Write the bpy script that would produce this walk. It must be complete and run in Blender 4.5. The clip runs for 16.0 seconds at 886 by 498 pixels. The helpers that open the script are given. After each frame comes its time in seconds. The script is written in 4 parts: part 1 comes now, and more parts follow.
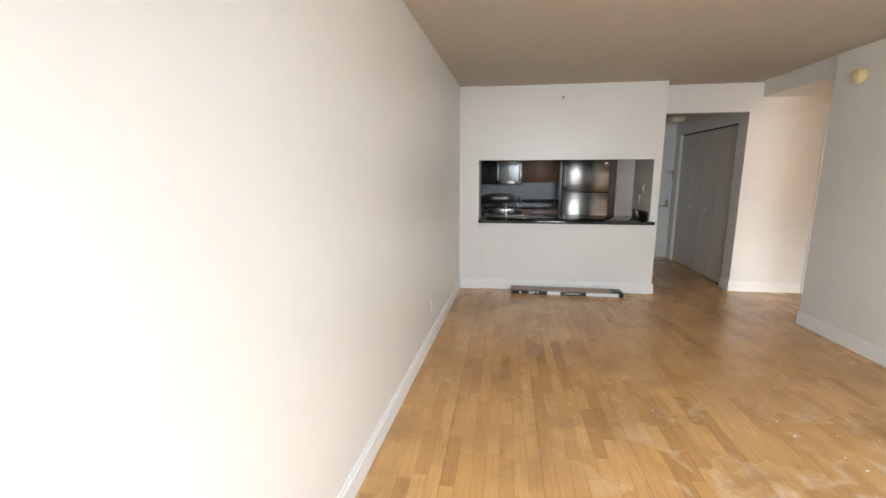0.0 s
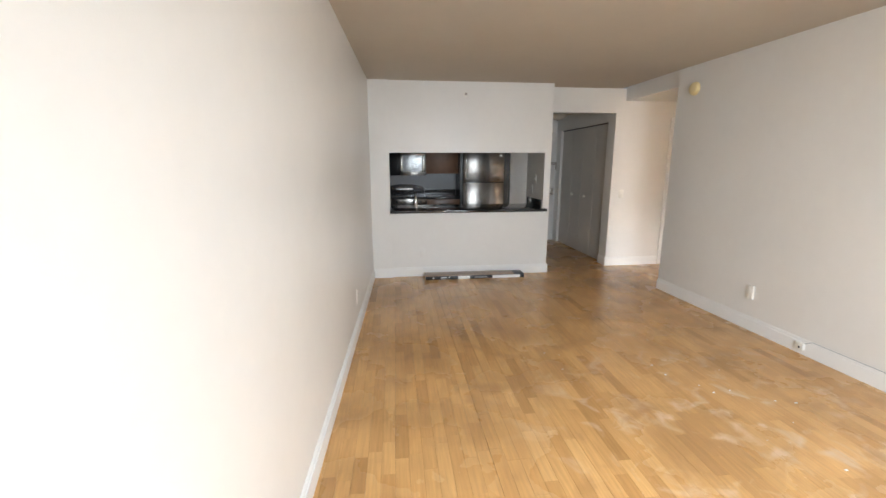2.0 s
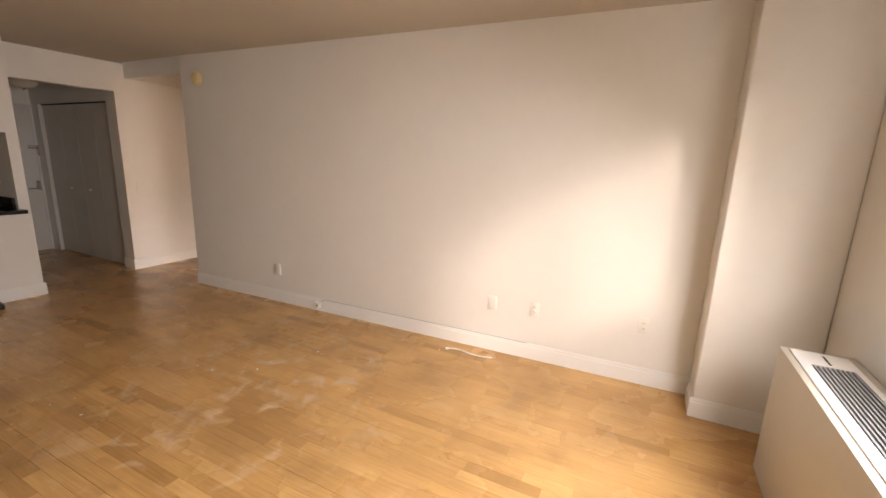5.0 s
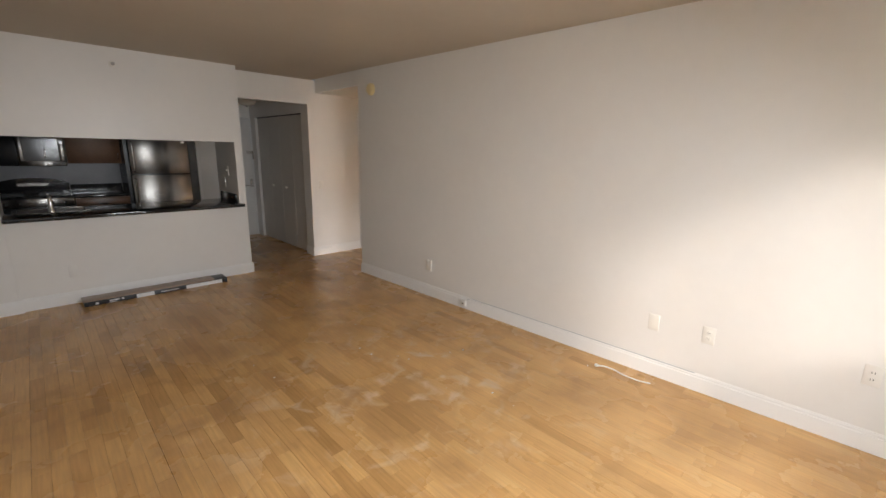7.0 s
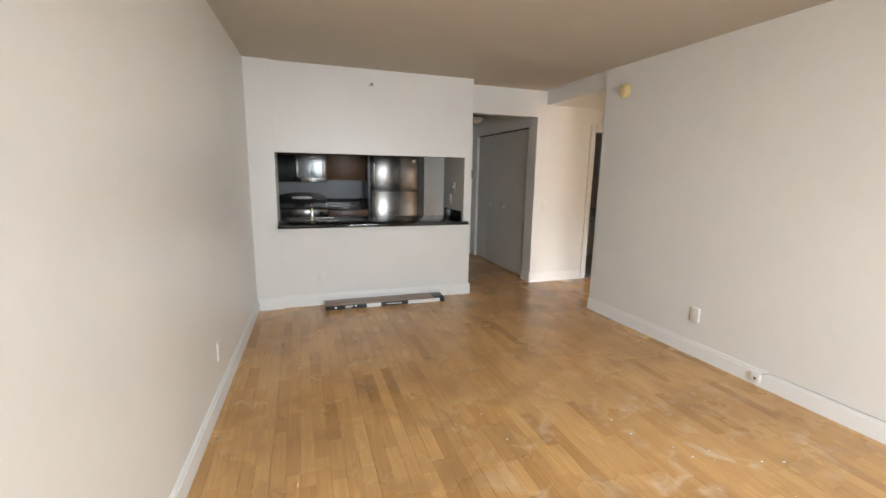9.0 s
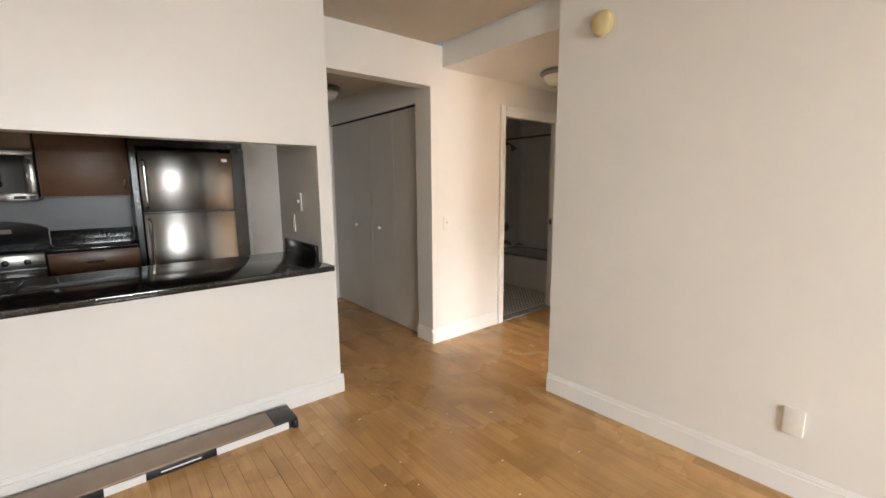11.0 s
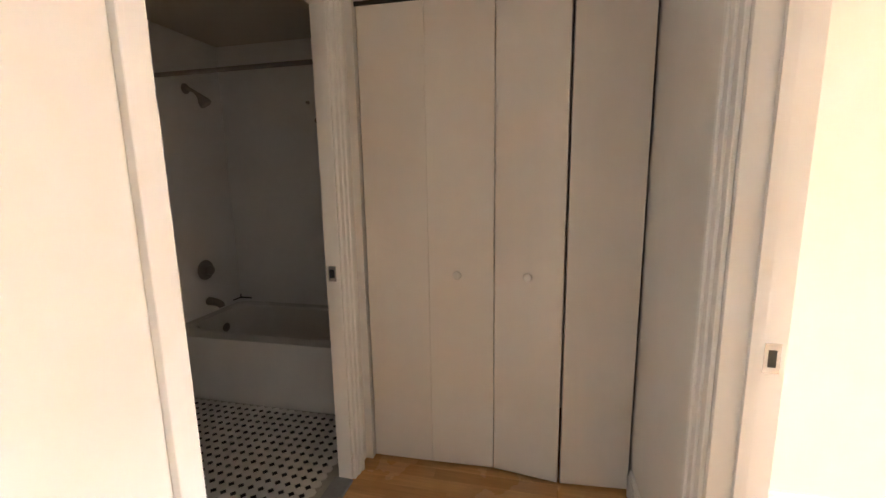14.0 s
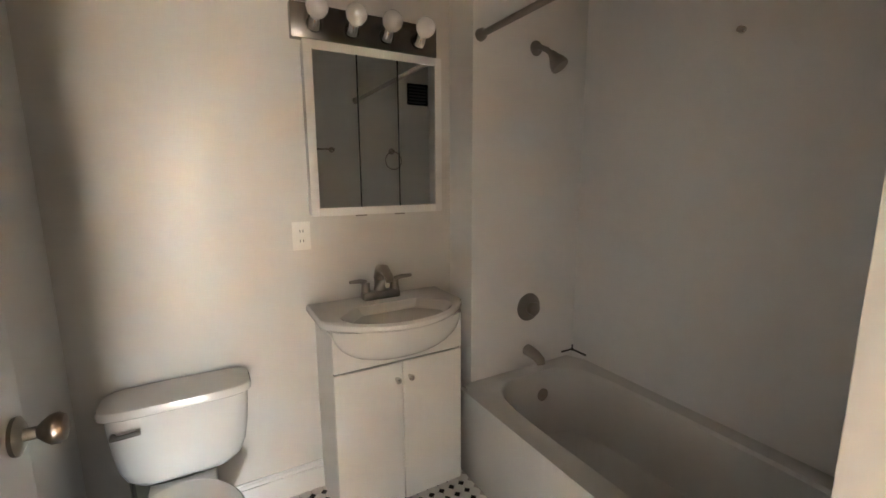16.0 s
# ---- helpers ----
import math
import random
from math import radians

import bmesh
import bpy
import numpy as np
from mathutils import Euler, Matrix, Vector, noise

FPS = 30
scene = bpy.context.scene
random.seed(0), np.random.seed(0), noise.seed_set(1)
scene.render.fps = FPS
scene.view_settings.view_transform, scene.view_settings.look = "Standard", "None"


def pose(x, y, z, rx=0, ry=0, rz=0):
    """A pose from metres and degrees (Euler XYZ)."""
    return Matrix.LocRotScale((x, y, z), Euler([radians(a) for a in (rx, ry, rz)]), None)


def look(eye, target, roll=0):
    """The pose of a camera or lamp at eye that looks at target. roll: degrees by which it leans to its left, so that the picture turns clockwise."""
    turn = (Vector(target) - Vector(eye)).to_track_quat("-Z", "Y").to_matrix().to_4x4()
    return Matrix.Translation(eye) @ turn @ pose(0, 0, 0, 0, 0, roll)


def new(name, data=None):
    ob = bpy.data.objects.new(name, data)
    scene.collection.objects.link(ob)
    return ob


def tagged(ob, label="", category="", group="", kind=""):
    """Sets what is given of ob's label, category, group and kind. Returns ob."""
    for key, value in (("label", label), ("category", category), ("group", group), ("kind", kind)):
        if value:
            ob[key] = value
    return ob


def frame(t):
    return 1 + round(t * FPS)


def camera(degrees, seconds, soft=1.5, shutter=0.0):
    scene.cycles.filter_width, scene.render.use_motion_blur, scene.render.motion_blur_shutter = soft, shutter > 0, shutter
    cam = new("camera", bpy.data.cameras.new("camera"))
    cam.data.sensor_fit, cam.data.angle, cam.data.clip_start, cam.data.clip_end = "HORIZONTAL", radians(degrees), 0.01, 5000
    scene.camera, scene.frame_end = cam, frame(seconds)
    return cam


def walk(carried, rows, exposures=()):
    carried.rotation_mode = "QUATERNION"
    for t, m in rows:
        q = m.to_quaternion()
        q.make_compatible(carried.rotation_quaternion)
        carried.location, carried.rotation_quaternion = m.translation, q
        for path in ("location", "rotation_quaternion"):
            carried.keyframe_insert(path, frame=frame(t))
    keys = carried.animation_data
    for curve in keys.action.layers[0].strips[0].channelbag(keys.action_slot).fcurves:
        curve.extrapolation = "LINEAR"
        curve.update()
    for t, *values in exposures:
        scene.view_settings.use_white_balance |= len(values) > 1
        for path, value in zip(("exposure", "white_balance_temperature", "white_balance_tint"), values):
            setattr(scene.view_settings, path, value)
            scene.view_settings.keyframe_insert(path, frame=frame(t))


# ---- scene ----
cam = camera(93.4, 16.0)
PATH = [
    (0, (0.105, 0.409, 1.458), (-0.181, 2.357, 1.103), -0.2),
    (0.5, (-0.06, 0.39, 1.468), (-0.175, 2.355, 1.115), -0.2),
    (1, (-0.149, 0.309, 1.48), (-0.163, 2.274, 1.112), -0.2),
    (1.5, (-0.156, 0.249, 1.491), (-0.074, 2.21, 1.107), -0.3),
    (2, (-0.137, 0.243, 1.486), (0.082, 2.19, 1.083), -0.1),
    (2.5, (-0.131, 0.257, 1.471), (0.301, 2.166, 1.059), 0.2),
    (3, (-0.136, 0.292, 1.497), (0.642, 2.083, 1.068), 0.7),
    (3.5, (-0.105, 0.313, 1.513), (1.083, 1.862, 1.08), 1.7),
    (4, (0.038, 0.235, 1.506), (1.577, 1.441, 1.086), 2.2),
    (4.2, (0.028, 0.203, 1.515), (1.676, 1.256, 1.098), 2.3),
    (6.3, (0.076, 0.145, 1.529), (1.856, 0.949, 1.102), 2.0),
    (6.5, (0.079, 0.167, 1.532), (1.768, 1.145, 1.094), 1.6),
    (7, (0.039, 0.268, 1.563), (1.402, 1.659, 1.107), 1.2),
    (7.5, (0.066, 0.329, 1.512), (1.014, 2.037, 1.083), 0.7),
    (8, (0.027, 0.382, 1.514), (0.643, 2.239, 1.097), 0.9),
    (8.2, (0.009, 0.457, 1.501), (0.529, 2.344, 1.09), 0.8),
    (10.3, (0.353, 2.487, 1.397), (1.359, 4.194, 1.124), 0.1),
    (10.5, (0.496, 2.658, 1.393), (1.554, 4.333, 1.115), -0.3),
    (11, (0.76, 3.167, 1.385), (2.013, 4.695, 1.076), -0.4),
    (11.5, (1.049, 3.652, 1.378), (2.474, 5.014, 1.037), 0.1),
    (12, (1.433, 4.108, 1.392), (3.008, 5.298, 1.068), -0.0),
    (12.5, (1.791, 4.516, 1.402), (3.5, 5.5, 1.072), 0.4),
    (13, (2.186, 4.837, 1.336), (4.011, 5.595, 1.026), 0.2),
    (13.5, (2.615, 4.97, 1.342), (4.501, 5.547, 1.007), -0.1),
    (14, (3.021, 5.12, 1.354), (4.941, 5.566, 1.019), -0.9),
    (14.5, (3.447, 5.268, 1.353), (5.321, 5.87, 1.0), -1.8),
    (15, (3.771, 5.489, 1.349), (5.512, 6.409, 1.0), -1.7),
    (15.5, (4.026, 5.71, 1.347), (5.433, 7.095, 1.024), -1.5),
    (16, (4.101, 5.863, 1.377), (5.066, 7.583, 1.046), -0.3),
]
EXPOSURES = [
    (0.0, 0.1, 6350, 10), (3.0, -0.05, 6400, 11), (4.0, -0.3, 7000, 17), (6.5, -1.0, 8700, 25), (7.0, -0.75, 6800, 14), (7.5, -0.45, 6600, 12), (8.2, -0.15, 6400, 10),
    (10.5, 0.45, 6650, 11), (12.0, 0.6, 7000, 15), (13.5, 0.85, 7150, 18), (14.0, 1.25, 6500, 13), (14.5, 1.9, 6350, 8), (15.0, 2.35, 5250, 2), (15.5, 2.55, 5450, 4), (16.0, 2.75, 6100, 8),
]
walk(cam, [(t, look(eye, target, roll)) for t, eye, target, roll in PATH], EXPOSURES)

# ---------- world, sun, window light ----------
world = bpy.data.worlds.new("sky")
world.use_nodes = True
scene.world = world
wn = world.node_tree.nodes
sky = wn.new("ShaderNodeTexSky")
sky.sky_type = "NISHITA"
sky.sun_disc = False
sky.sun_elevation = radians(23)
sky.sun_rotation = radians(225)
world.node_tree.links.new(sky.outputs[0], wn["Background"].inputs[0])
wn["Background"].inputs[1].default_value = 0.06

sun_data = bpy.data.lights.new("sun", "SUN")
sun_data.energy, sun_data.angle, sun_data.color = 2.3, radians(8), (1.0, 0.95, 0.87)
sun = new("sun", sun_data)
sun.matrix_world = look((-8, -7.8, 4.7), (0, 0, 0))


def window_lamp(name, x0, x1, z0, z1, y, watts, colour, drop, spread):
    d = bpy.data.lights.new(name, "AREA")
    d.shape, d.size, d.size_y, d.energy, d.color, d.spread = "RECTANGLE", x1 - x0, z1 - z0, watts, colour, radians(spread)
    o = new(name, d)
    o.matrix_world = look(((x0 + x1) / 2, y, (z0 + z1) / 2), ((x0 + x1) / 2, y + 1, (z0 + z1) / 2 - drop))
    return o


window_lamp("window_light", 0.42, 1.75, 1.30, 2.04, -0.90, 110, (0.84, 0.93, 1.0), 0.80, 138)
window_lamp("bedroom_window_light", 3.35, 4.63, 1.30, 1.92, -0.84, 330, (0.96, 0.98, 1.0), 1.8, 112)


# ---------- materials ----------
def material(name, colour, rough=0.5, metal=0.0, vary=0.06, scale=6.0, bump=0.0, bump_scale=80.0, coat=0.0, rough_vary=0.0):
    m = bpy.data.materials.new(name)
    m.use_nodes = True
    n, l = m.node_tree.nodes, m.node_tree.links
    b = n["Principled BSDF"]
    b.inputs["Roughness"].default_value, b.inputs["Metallic"].default_value = rough, metal
    b.inputs["Coat Weight"].default_value = coat
    geo = n.new("ShaderNodeNewGeometry")
    big, fine = n.new("ShaderNodeTexNoise"), n.new("ShaderNodeTexNoise")
    for t, s in ((big, scale), (fine, scale * 9)):
        t.inputs["Scale"].default_value, t.inputs["Detail"].default_value = s, 4
        l.new(geo.outputs["Position"], t.inputs["Vector"])
    mixed = n.new("ShaderNodeMath")
    mixed.operation = "MULTIPLY_ADD"
    l.new(fine.outputs[0], mixed.inputs[0])
    mixed.inputs[1].default_value = 0.4
    l.new(big.outputs[0], mixed.inputs[2])
    ramp = n.new("ShaderNodeValToRGB")
    e = ramp.color_ramp.elements
    e[0].position, e[1].position = 0.45, 0.95
    e[0].color = (*[c * (1 - vary) for c in colour], 1)
    e[1].color = (*[min(1, c * (1 + vary)) for c in colour], 1)
    l.new(mixed.outputs[0], ramp.inputs[0])
    l.new(ramp.outputs[0], b.inputs["Base Color"])
    if rough_vary:
        r = n.new("ShaderNodeMapRange")
        r.inputs["From Min"].default_value, r.inputs["From Max"].default_value = 0.4, 1.0
        r.inputs["To Min"].default_value, r.inputs["To Max"].default_value = rough - rough_vary, rough + rough_vary
        l.new(mixed.outputs[0], r.inputs[0])
        l.new(r.outputs[0], b.inputs["Roughness"])
    if bump:
        bt = n.new("ShaderNodeTexNoise")
        bt.inputs["Scale"].default_value, bt.inputs["Detail"].default_value = bump_scale, 5
        l.new(geo.outputs["Position"], bt.inputs["Vector"])
        bn = n.new("ShaderNodeBump")
        bn.inputs["Strength"].default_value, bn.inputs["Distance"].default_value = bump, 0.004
        l.new(bt.outputs[0], bn.inputs["Height"])
        l.new(bn.outputs[0], b.inputs["Normal"])
    return m


def wood_floor(name, per_object):
    """Strip floor: a tone for each strip, grain along y, pale scuffs and darker traffic wear."""
    m = bpy.data.materials.new(name)
    m.use_nodes = True
    n, l = m.node_tree.nodes, m.node_tree.links
    b = n["Principled BSDF"]
    geo = n.new("ShaderNodeNewGeometry")
    if per_object:
        pick = n.new("ShaderNodeObjectInfo").outputs["Random"]
    else:
        pick = geo.outputs["Random Per Island"]
    tone = n.new("ShaderNodeValToRGB")
    cr = tone.color_ramp
    cr.elements[0].position, cr.elements[0].color = 0.0, (0.440, 0.236, 0.084, 1)
    cr.elements[1].position, cr.elements[1].color = 1.0, (0.680, 0.400, 0.160, 1)
    for p, c in ((0.08, (0.530, 0.290, 0.106)), (0.30, (0.590, 0.330, 0.122)), (0.85, (0.640, 0.366, 0.140))):
        cr.elements.new(p).color = (*c, 1)
    l.new(pick, tone.inputs[0])
    shift = n.new("ShaderNodeVectorMath")
    shift.operation = "ADD"
    comb = n.new("ShaderNodeCombineXYZ")
    mul = n.new("ShaderNodeMath")
    mul.operation = "MULTIPLY"
    mul.inputs[1].default_value = 37.0
    l.new(pick, mul.inputs[0])
    l.new(mul.outputs[0], comb.inputs[1])
    l.new(geo.outputs["Position"], shift.inputs[0])
    l.new(comb.outputs[0], shift.inputs[1])
    stretch = n.new("ShaderNodeMapping")
    stretch.inputs["Scale"].default_value = (75, 4, 10)
    l.new(shift.outputs[0], stretch.inputs[0])
    grain = n.new("ShaderNodeTexNoise")
    grain.inputs["Scale"].default_value, grain.inputs["Detail"].default_value = 1.0, 6
    l.new(stretch.outputs[0], grain.inputs["Vector"])
    g = n.new("ShaderNodeMapRange")
    g.inputs["From Min"].default_value, g.inputs["From Max"].default_value = 0.3, 0.7
    g.inputs["To Min"].default_value, g.inputs["To Max"].default_value = 0.86, 1.08
    l.new(grain.outputs[0], g.inputs[0])
    shade = n.new("ShaderNodeVectorMath")
    shade.operation = "SCALE"
    l.new(tone.outputs[0], shade.inputs[0])
    l.new(g.outputs[0], shade.inputs["Scale"])
    # worn, duller patches
    wear = n.new("ShaderNodeTexNoise")
    wear.inputs["Scale"].default_value, wear.inputs["Detail"].default_value = 1.7, 7
    l.new(geo.outputs["Position"], wear.inputs["Vector"])
    wr = n.new("ShaderNodeMapRange")
    wr.inputs["From Min"].default_value, wr.inputs["From Max"].default_value = 0.35, 0.7
    wr.inputs["To Min"].default_value, wr.inputs["To Max"].default_value = 0.86, 1.06
    l.new(wear.outputs[0], wr.inputs[0])
    shade2 = n.new("ShaderNodeVectorMath")
    shade2.operation = "SCALE"
    l.new(shade.outputs[0], shade2.inputs[0])
    l.new(wr.outputs[0], shade2.inputs["Scale"])
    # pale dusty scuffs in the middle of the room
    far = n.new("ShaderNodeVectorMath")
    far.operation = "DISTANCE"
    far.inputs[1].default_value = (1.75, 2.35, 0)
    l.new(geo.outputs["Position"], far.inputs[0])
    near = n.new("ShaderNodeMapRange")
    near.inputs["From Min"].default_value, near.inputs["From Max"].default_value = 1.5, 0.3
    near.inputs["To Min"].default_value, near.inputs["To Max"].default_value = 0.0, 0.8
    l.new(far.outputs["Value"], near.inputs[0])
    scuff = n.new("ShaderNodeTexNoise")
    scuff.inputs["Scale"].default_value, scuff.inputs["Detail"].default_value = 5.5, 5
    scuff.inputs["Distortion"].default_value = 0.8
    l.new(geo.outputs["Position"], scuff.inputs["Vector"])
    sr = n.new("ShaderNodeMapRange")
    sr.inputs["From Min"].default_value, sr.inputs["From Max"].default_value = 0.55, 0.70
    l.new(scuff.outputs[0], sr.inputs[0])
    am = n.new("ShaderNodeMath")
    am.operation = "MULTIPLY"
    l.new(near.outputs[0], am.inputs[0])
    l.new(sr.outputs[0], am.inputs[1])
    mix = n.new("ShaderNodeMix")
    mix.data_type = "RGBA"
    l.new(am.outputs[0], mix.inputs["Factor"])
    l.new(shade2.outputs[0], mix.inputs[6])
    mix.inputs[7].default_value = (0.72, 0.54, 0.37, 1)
    # darker water stains beside the scuffs
    stain = n.new("ShaderNodeTexNoise")
    stain.inputs["Scale"].default_value, stain.inputs["Detail"].default_value = 3.1, 8
    stain.inputs["Distortion"].default_value = 0.5
    moved = n.new("ShaderNodeMapping")
    moved.inputs["Location"].default_value = (4.3, 1.7, 0)
    l.new(geo.outputs["Position"], moved.inputs[0])
    l.new(moved.outputs[0], stain.inputs["Vector"])
    sm = n.new("ShaderNodeMapRange")
    sm.inputs["From Min"].default_value, sm.inputs["From Max"].default_value = 0.53, 0.68
    sm.inputs["To Min"].default_value, sm.inputs["To Max"].default_value = 0.0, 0.45
    l.new(stain.outputs[0], sm.inputs[0])
    dark = n.new("ShaderNodeMix")
    dark.data_type = "RGBA"
    l.new(sm.outputs[0], dark.inputs["Factor"])
    l.new(mix.outputs[2], dark.inputs[6])
    dark.inputs[7].default_value = (0.33, 0.180, 0.072, 1)
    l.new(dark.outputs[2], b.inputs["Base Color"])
    rr = n.new("ShaderNodeMapRange")
    rr.inputs["From Min"].default_value, rr.inputs["From Max"].default_value = 0.3, 0.7
    rr.inputs["To Min"].default_value, rr.inputs["To Max"].default_value = 0.36, 0.17
    l.new(wear.outputs[0], rr.inputs[0])
    l.new(rr.outputs[0], b.inputs["Roughness"])
    bn = n.new("ShaderNodeBump")
    bn.inputs["Strength"].default_value, bn.inputs["Distance"].default_value = 0.10, 0.002
    l.new(grain.outputs[0], bn.inputs["Height"])
    l.new(bn.outputs[0], b.inputs["Normal"])
    return m


def clear_glass():
    m = bpy.data.materials.new("window_glass")
    m.use_nodes = True
    b = m.node_tree.nodes["Principled BSDF"]
    b.inputs["Transmission Weight"].default_value, b.inputs["Roughness"].default_value = 1.0, 0.0
    b.inputs["Base Color"].default_value = (0.96, 0.98, 0.97, 1)
    return m


PAINT = material("wall_paint", (0.80, 0.785, 0.755), 0.36, vary=0.025, scale=1.4, bump=0.06, bump_scale=220)
# ceiling white darkened in its base colour to stand in for dim light
CEIL_DIM = material("shaded_ceiling_paint", (0.54, 0.49, 0.42), 0.85, vary=0.03, scale=1.2, bump=0.05, bump_scale=160)
TRIM = material("trim_paint", (0.86, 0.855, 0.84), 0.32, vary=0.02, scale=2)
DOOR = material("door_paint", (0.79, 0.740, 0.680), 0.38, vary=0.03, scale=2, bump=0.04, bump_scale=120)
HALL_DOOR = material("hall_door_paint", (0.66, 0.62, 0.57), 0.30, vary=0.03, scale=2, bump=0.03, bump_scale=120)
ENTRY = material("entry_door_paint", (0.80, 0.79, 0.77), 0.34, vary=0.03, scale=2)
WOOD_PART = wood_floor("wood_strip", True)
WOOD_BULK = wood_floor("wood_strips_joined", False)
SUB = material("dark_joint", (0.28, 0.15, 0.058), 0.7)
GRANITE = material("black_granite", (0.012, 0.012, 0.013), 0.10, vary=0.5, scale=60)
STEEL = material("brushed_steel", (0.20, 0.188, 0.175), 0.25, metal=1.0, vary=0.04, scale=3, rough_vary=0.03)
CHROME = material("chrome", (0.62, 0.61, 0.60), 0.10, metal=1.0, vary=0.03)
NICKEL = material("dull_nickel", (0.32, 0.29, 0.26), 0.30, metal=1.0, vary=0.06)
BLACK = material("black_enamel", (0.012, 0.012, 0.013), 0.25, vary=0.2)
BLACK_GLASS = material("black_glass", (0.008, 0.008, 0.010), 0.12, vary=0.1)
CABINET = material("brown_cabinet", (0.17, 0.078, 0.034), 0.35, vary=0.18, scale=5, bump=0.04)
SPLASH = material("grey_backsplash", (0.14, 0.142, 0.148), 0.35, vary=0.06)
CERAMIC = material("white_ceramic", (0.78, 0.77, 0.74), 0.12, vary=0.02, coat=0.4)
TUB = material("tub_enamel", (0.80, 0.785, 0.76), 0.22, vary=0.03, scale=4, coat=0.3)
BATH_PAINT = material("bathroom_paint", (0.70, 0.675, 0.63), 0.34, vary=0.03, scale=1.6, bump=0.05, bump_scale=200)
SURROUND = material("tub_surround", (0.84, 0.825, 0.805), 0.30, vary=0.03, scale=2)
LAMINATE = material("white_laminate", (0.80, 0.79, 0.76), 0.35, vary=0.02)
TILE_W = material("white_mosaic", (0.72, 0.70, 0.67), 0.28, vary=0.06, scale=9)
TILE_B = material("black_mosaic", (0.012, 0.012, 0.014), 0.25, vary=0.3)
GROUT = material("grout", (0.42, 0.40, 0.37), 0.85, vary=0.12, scale=8)
MARBLE = material("grey_marble", (0.28, 0.28, 0.28), 0.3, vary=0.25, scale=9)
PLASTIC = material("white_plastic", (0.82, 0.80, 0.75), 0.35, vary=0.02)
CREAM = material("yellowed_plastic", (0.80, 0.66, 0.36), 0.4, vary=0.04)
PAPER = material("yellow_note_paper", (0.74, 0.60, 0.30), 0.8, vary=0.05)
DARK = material("dark_slot", (0.02, 0.02, 0.02), 0.6)
CARD = material("brown_board", (0.29, 0.205, 0.15), 0.38, vary=0.10, scale=7)
BOX_BLACK = material("black_card", (0.018, 0.019, 0.022), 0.35, vary=0.15)
BOX_WHITE = material("white_card", (0.80, 0.80, 0.80), 0.5, vary=0.03)
FROST = material("frosted_lamp_glass", (0.74, 0.70, 0.62), 0.25, vary=0.03)
BULB = material("opal_bulb", (0.84, 0.82, 0.79), 0.18, vary=0.01)
AC_METAL = material("beige_enamel", (0.66, 0.62, 0.54), 0.4, vary=0.03)
GRILLE = material("grey_grille", (0.36, 0.38, 0.41), 0.45, vary=0.1)
MIRROR = material("mirror_silver", (0.80, 0.82, 0.80), 0.02, metal=1.0, vary=0.0)
CONCRETE = material("outside_ground", (0.25, 0.24, 0.23), 0.9, vary=0.15, scale=1)
GLASS = clear_glass()
STEEL.node_tree.nodes["Principled BSDF"].inputs["Anisotropic"].default_value = 0.75
STEEL.node_tree.nodes["Principled BSDF"].inputs["Anisotropic Rotation"].default_value = 0.25


# ---------- mesh helpers ----------
def add_box(bm, x0, x1, y0, y1, z0, z1, bevel=0.0, segments=2):
    m = Matrix.Translation(((x0 + x1) / 2, (y0 + y1) / 2, (z0 + z1) / 2)) @ Matrix.Diagonal((abs(x1 - x0), abs(y1 - y0), abs(z1 - z0), 1))
    vs = bmesh.ops.create_cube(bm, size=1, matrix=m)["verts"]
    if bevel:
        es = list({e for v in vs for e in v.link_edges})
        bmesh.ops.bevel(bm, geom=es, offset=bevel, segments=segments, affect="EDGES", profile=0.5)
    return bm


def boxed(*dims, bevel=0.0):
    bm = bmesh.new()
    for d in dims:
        add_box(bm, *d, bevel=bevel)
    return bm


def add_lathe(bm, profile, m, seg=24):
    """profile: (radius, height) pairs turned round the local z axis."""
    rings = []
    for r, h in profile:
        rings.append([bm.verts.new(m @ Vector((max(r, 1e-4) * math.cos(2 * math.pi * i / seg), max(r, 1e-4) * math.sin(2 * math.pi * i / seg), h))) for i in range(seg)])
    for a, b in zip(rings, rings[1:]):
        for i in range(seg):
            bm.faces.new((a[i], a[(i + 1) % seg], b[(i + 1) % seg], b[i]))
    bm.faces.new(list(reversed(rings[0])))
    bm.faces.new(rings[-1])
    return bm


def lathe(profile, m, seg=24):
    bm = bmesh.new()
    return add_lathe(bm, profile, m, seg)


def add_tube(bm, pts, radius, seg=10):
    """A round bar along the points."""
    pts = [Vector(p) for p in pts]
    rings, up = [], Vector((0.0, 0.0, 1.0))
    for i, p in enumerate(pts):
        d = (pts[min(i + 1, len(pts) - 1)] - pts[max(i - 1, 0)]).normalized()
        a = d.cross(up)
        if a.length < 0.05:
            a = d.cross(Vector((1, 0, 0)))
        a.normalize()
        b = d.cross(a).normalized()
        r = radius[i] if isinstance(radius, (list, tuple)) else radius
        rings.append([bm.verts.new(p + r * (math.cos(2 * math.pi * k / seg) * a + math.sin(2 * math.pi * k / seg) * b)) for k in range(seg)])
    for a, b in zip(rings, rings[1:]):
        for k in range(seg):
            bm.faces.new((a[k], a[(k + 1) % seg], b[(k + 1) % seg], b[k]))
    bm.faces.new(list(reversed(rings[0])))
    bm.faces.new(rings[-1])
    return bm


def tube(pts, radius, seg=10):
    return add_tube(bmesh.new(), pts, radius, seg)


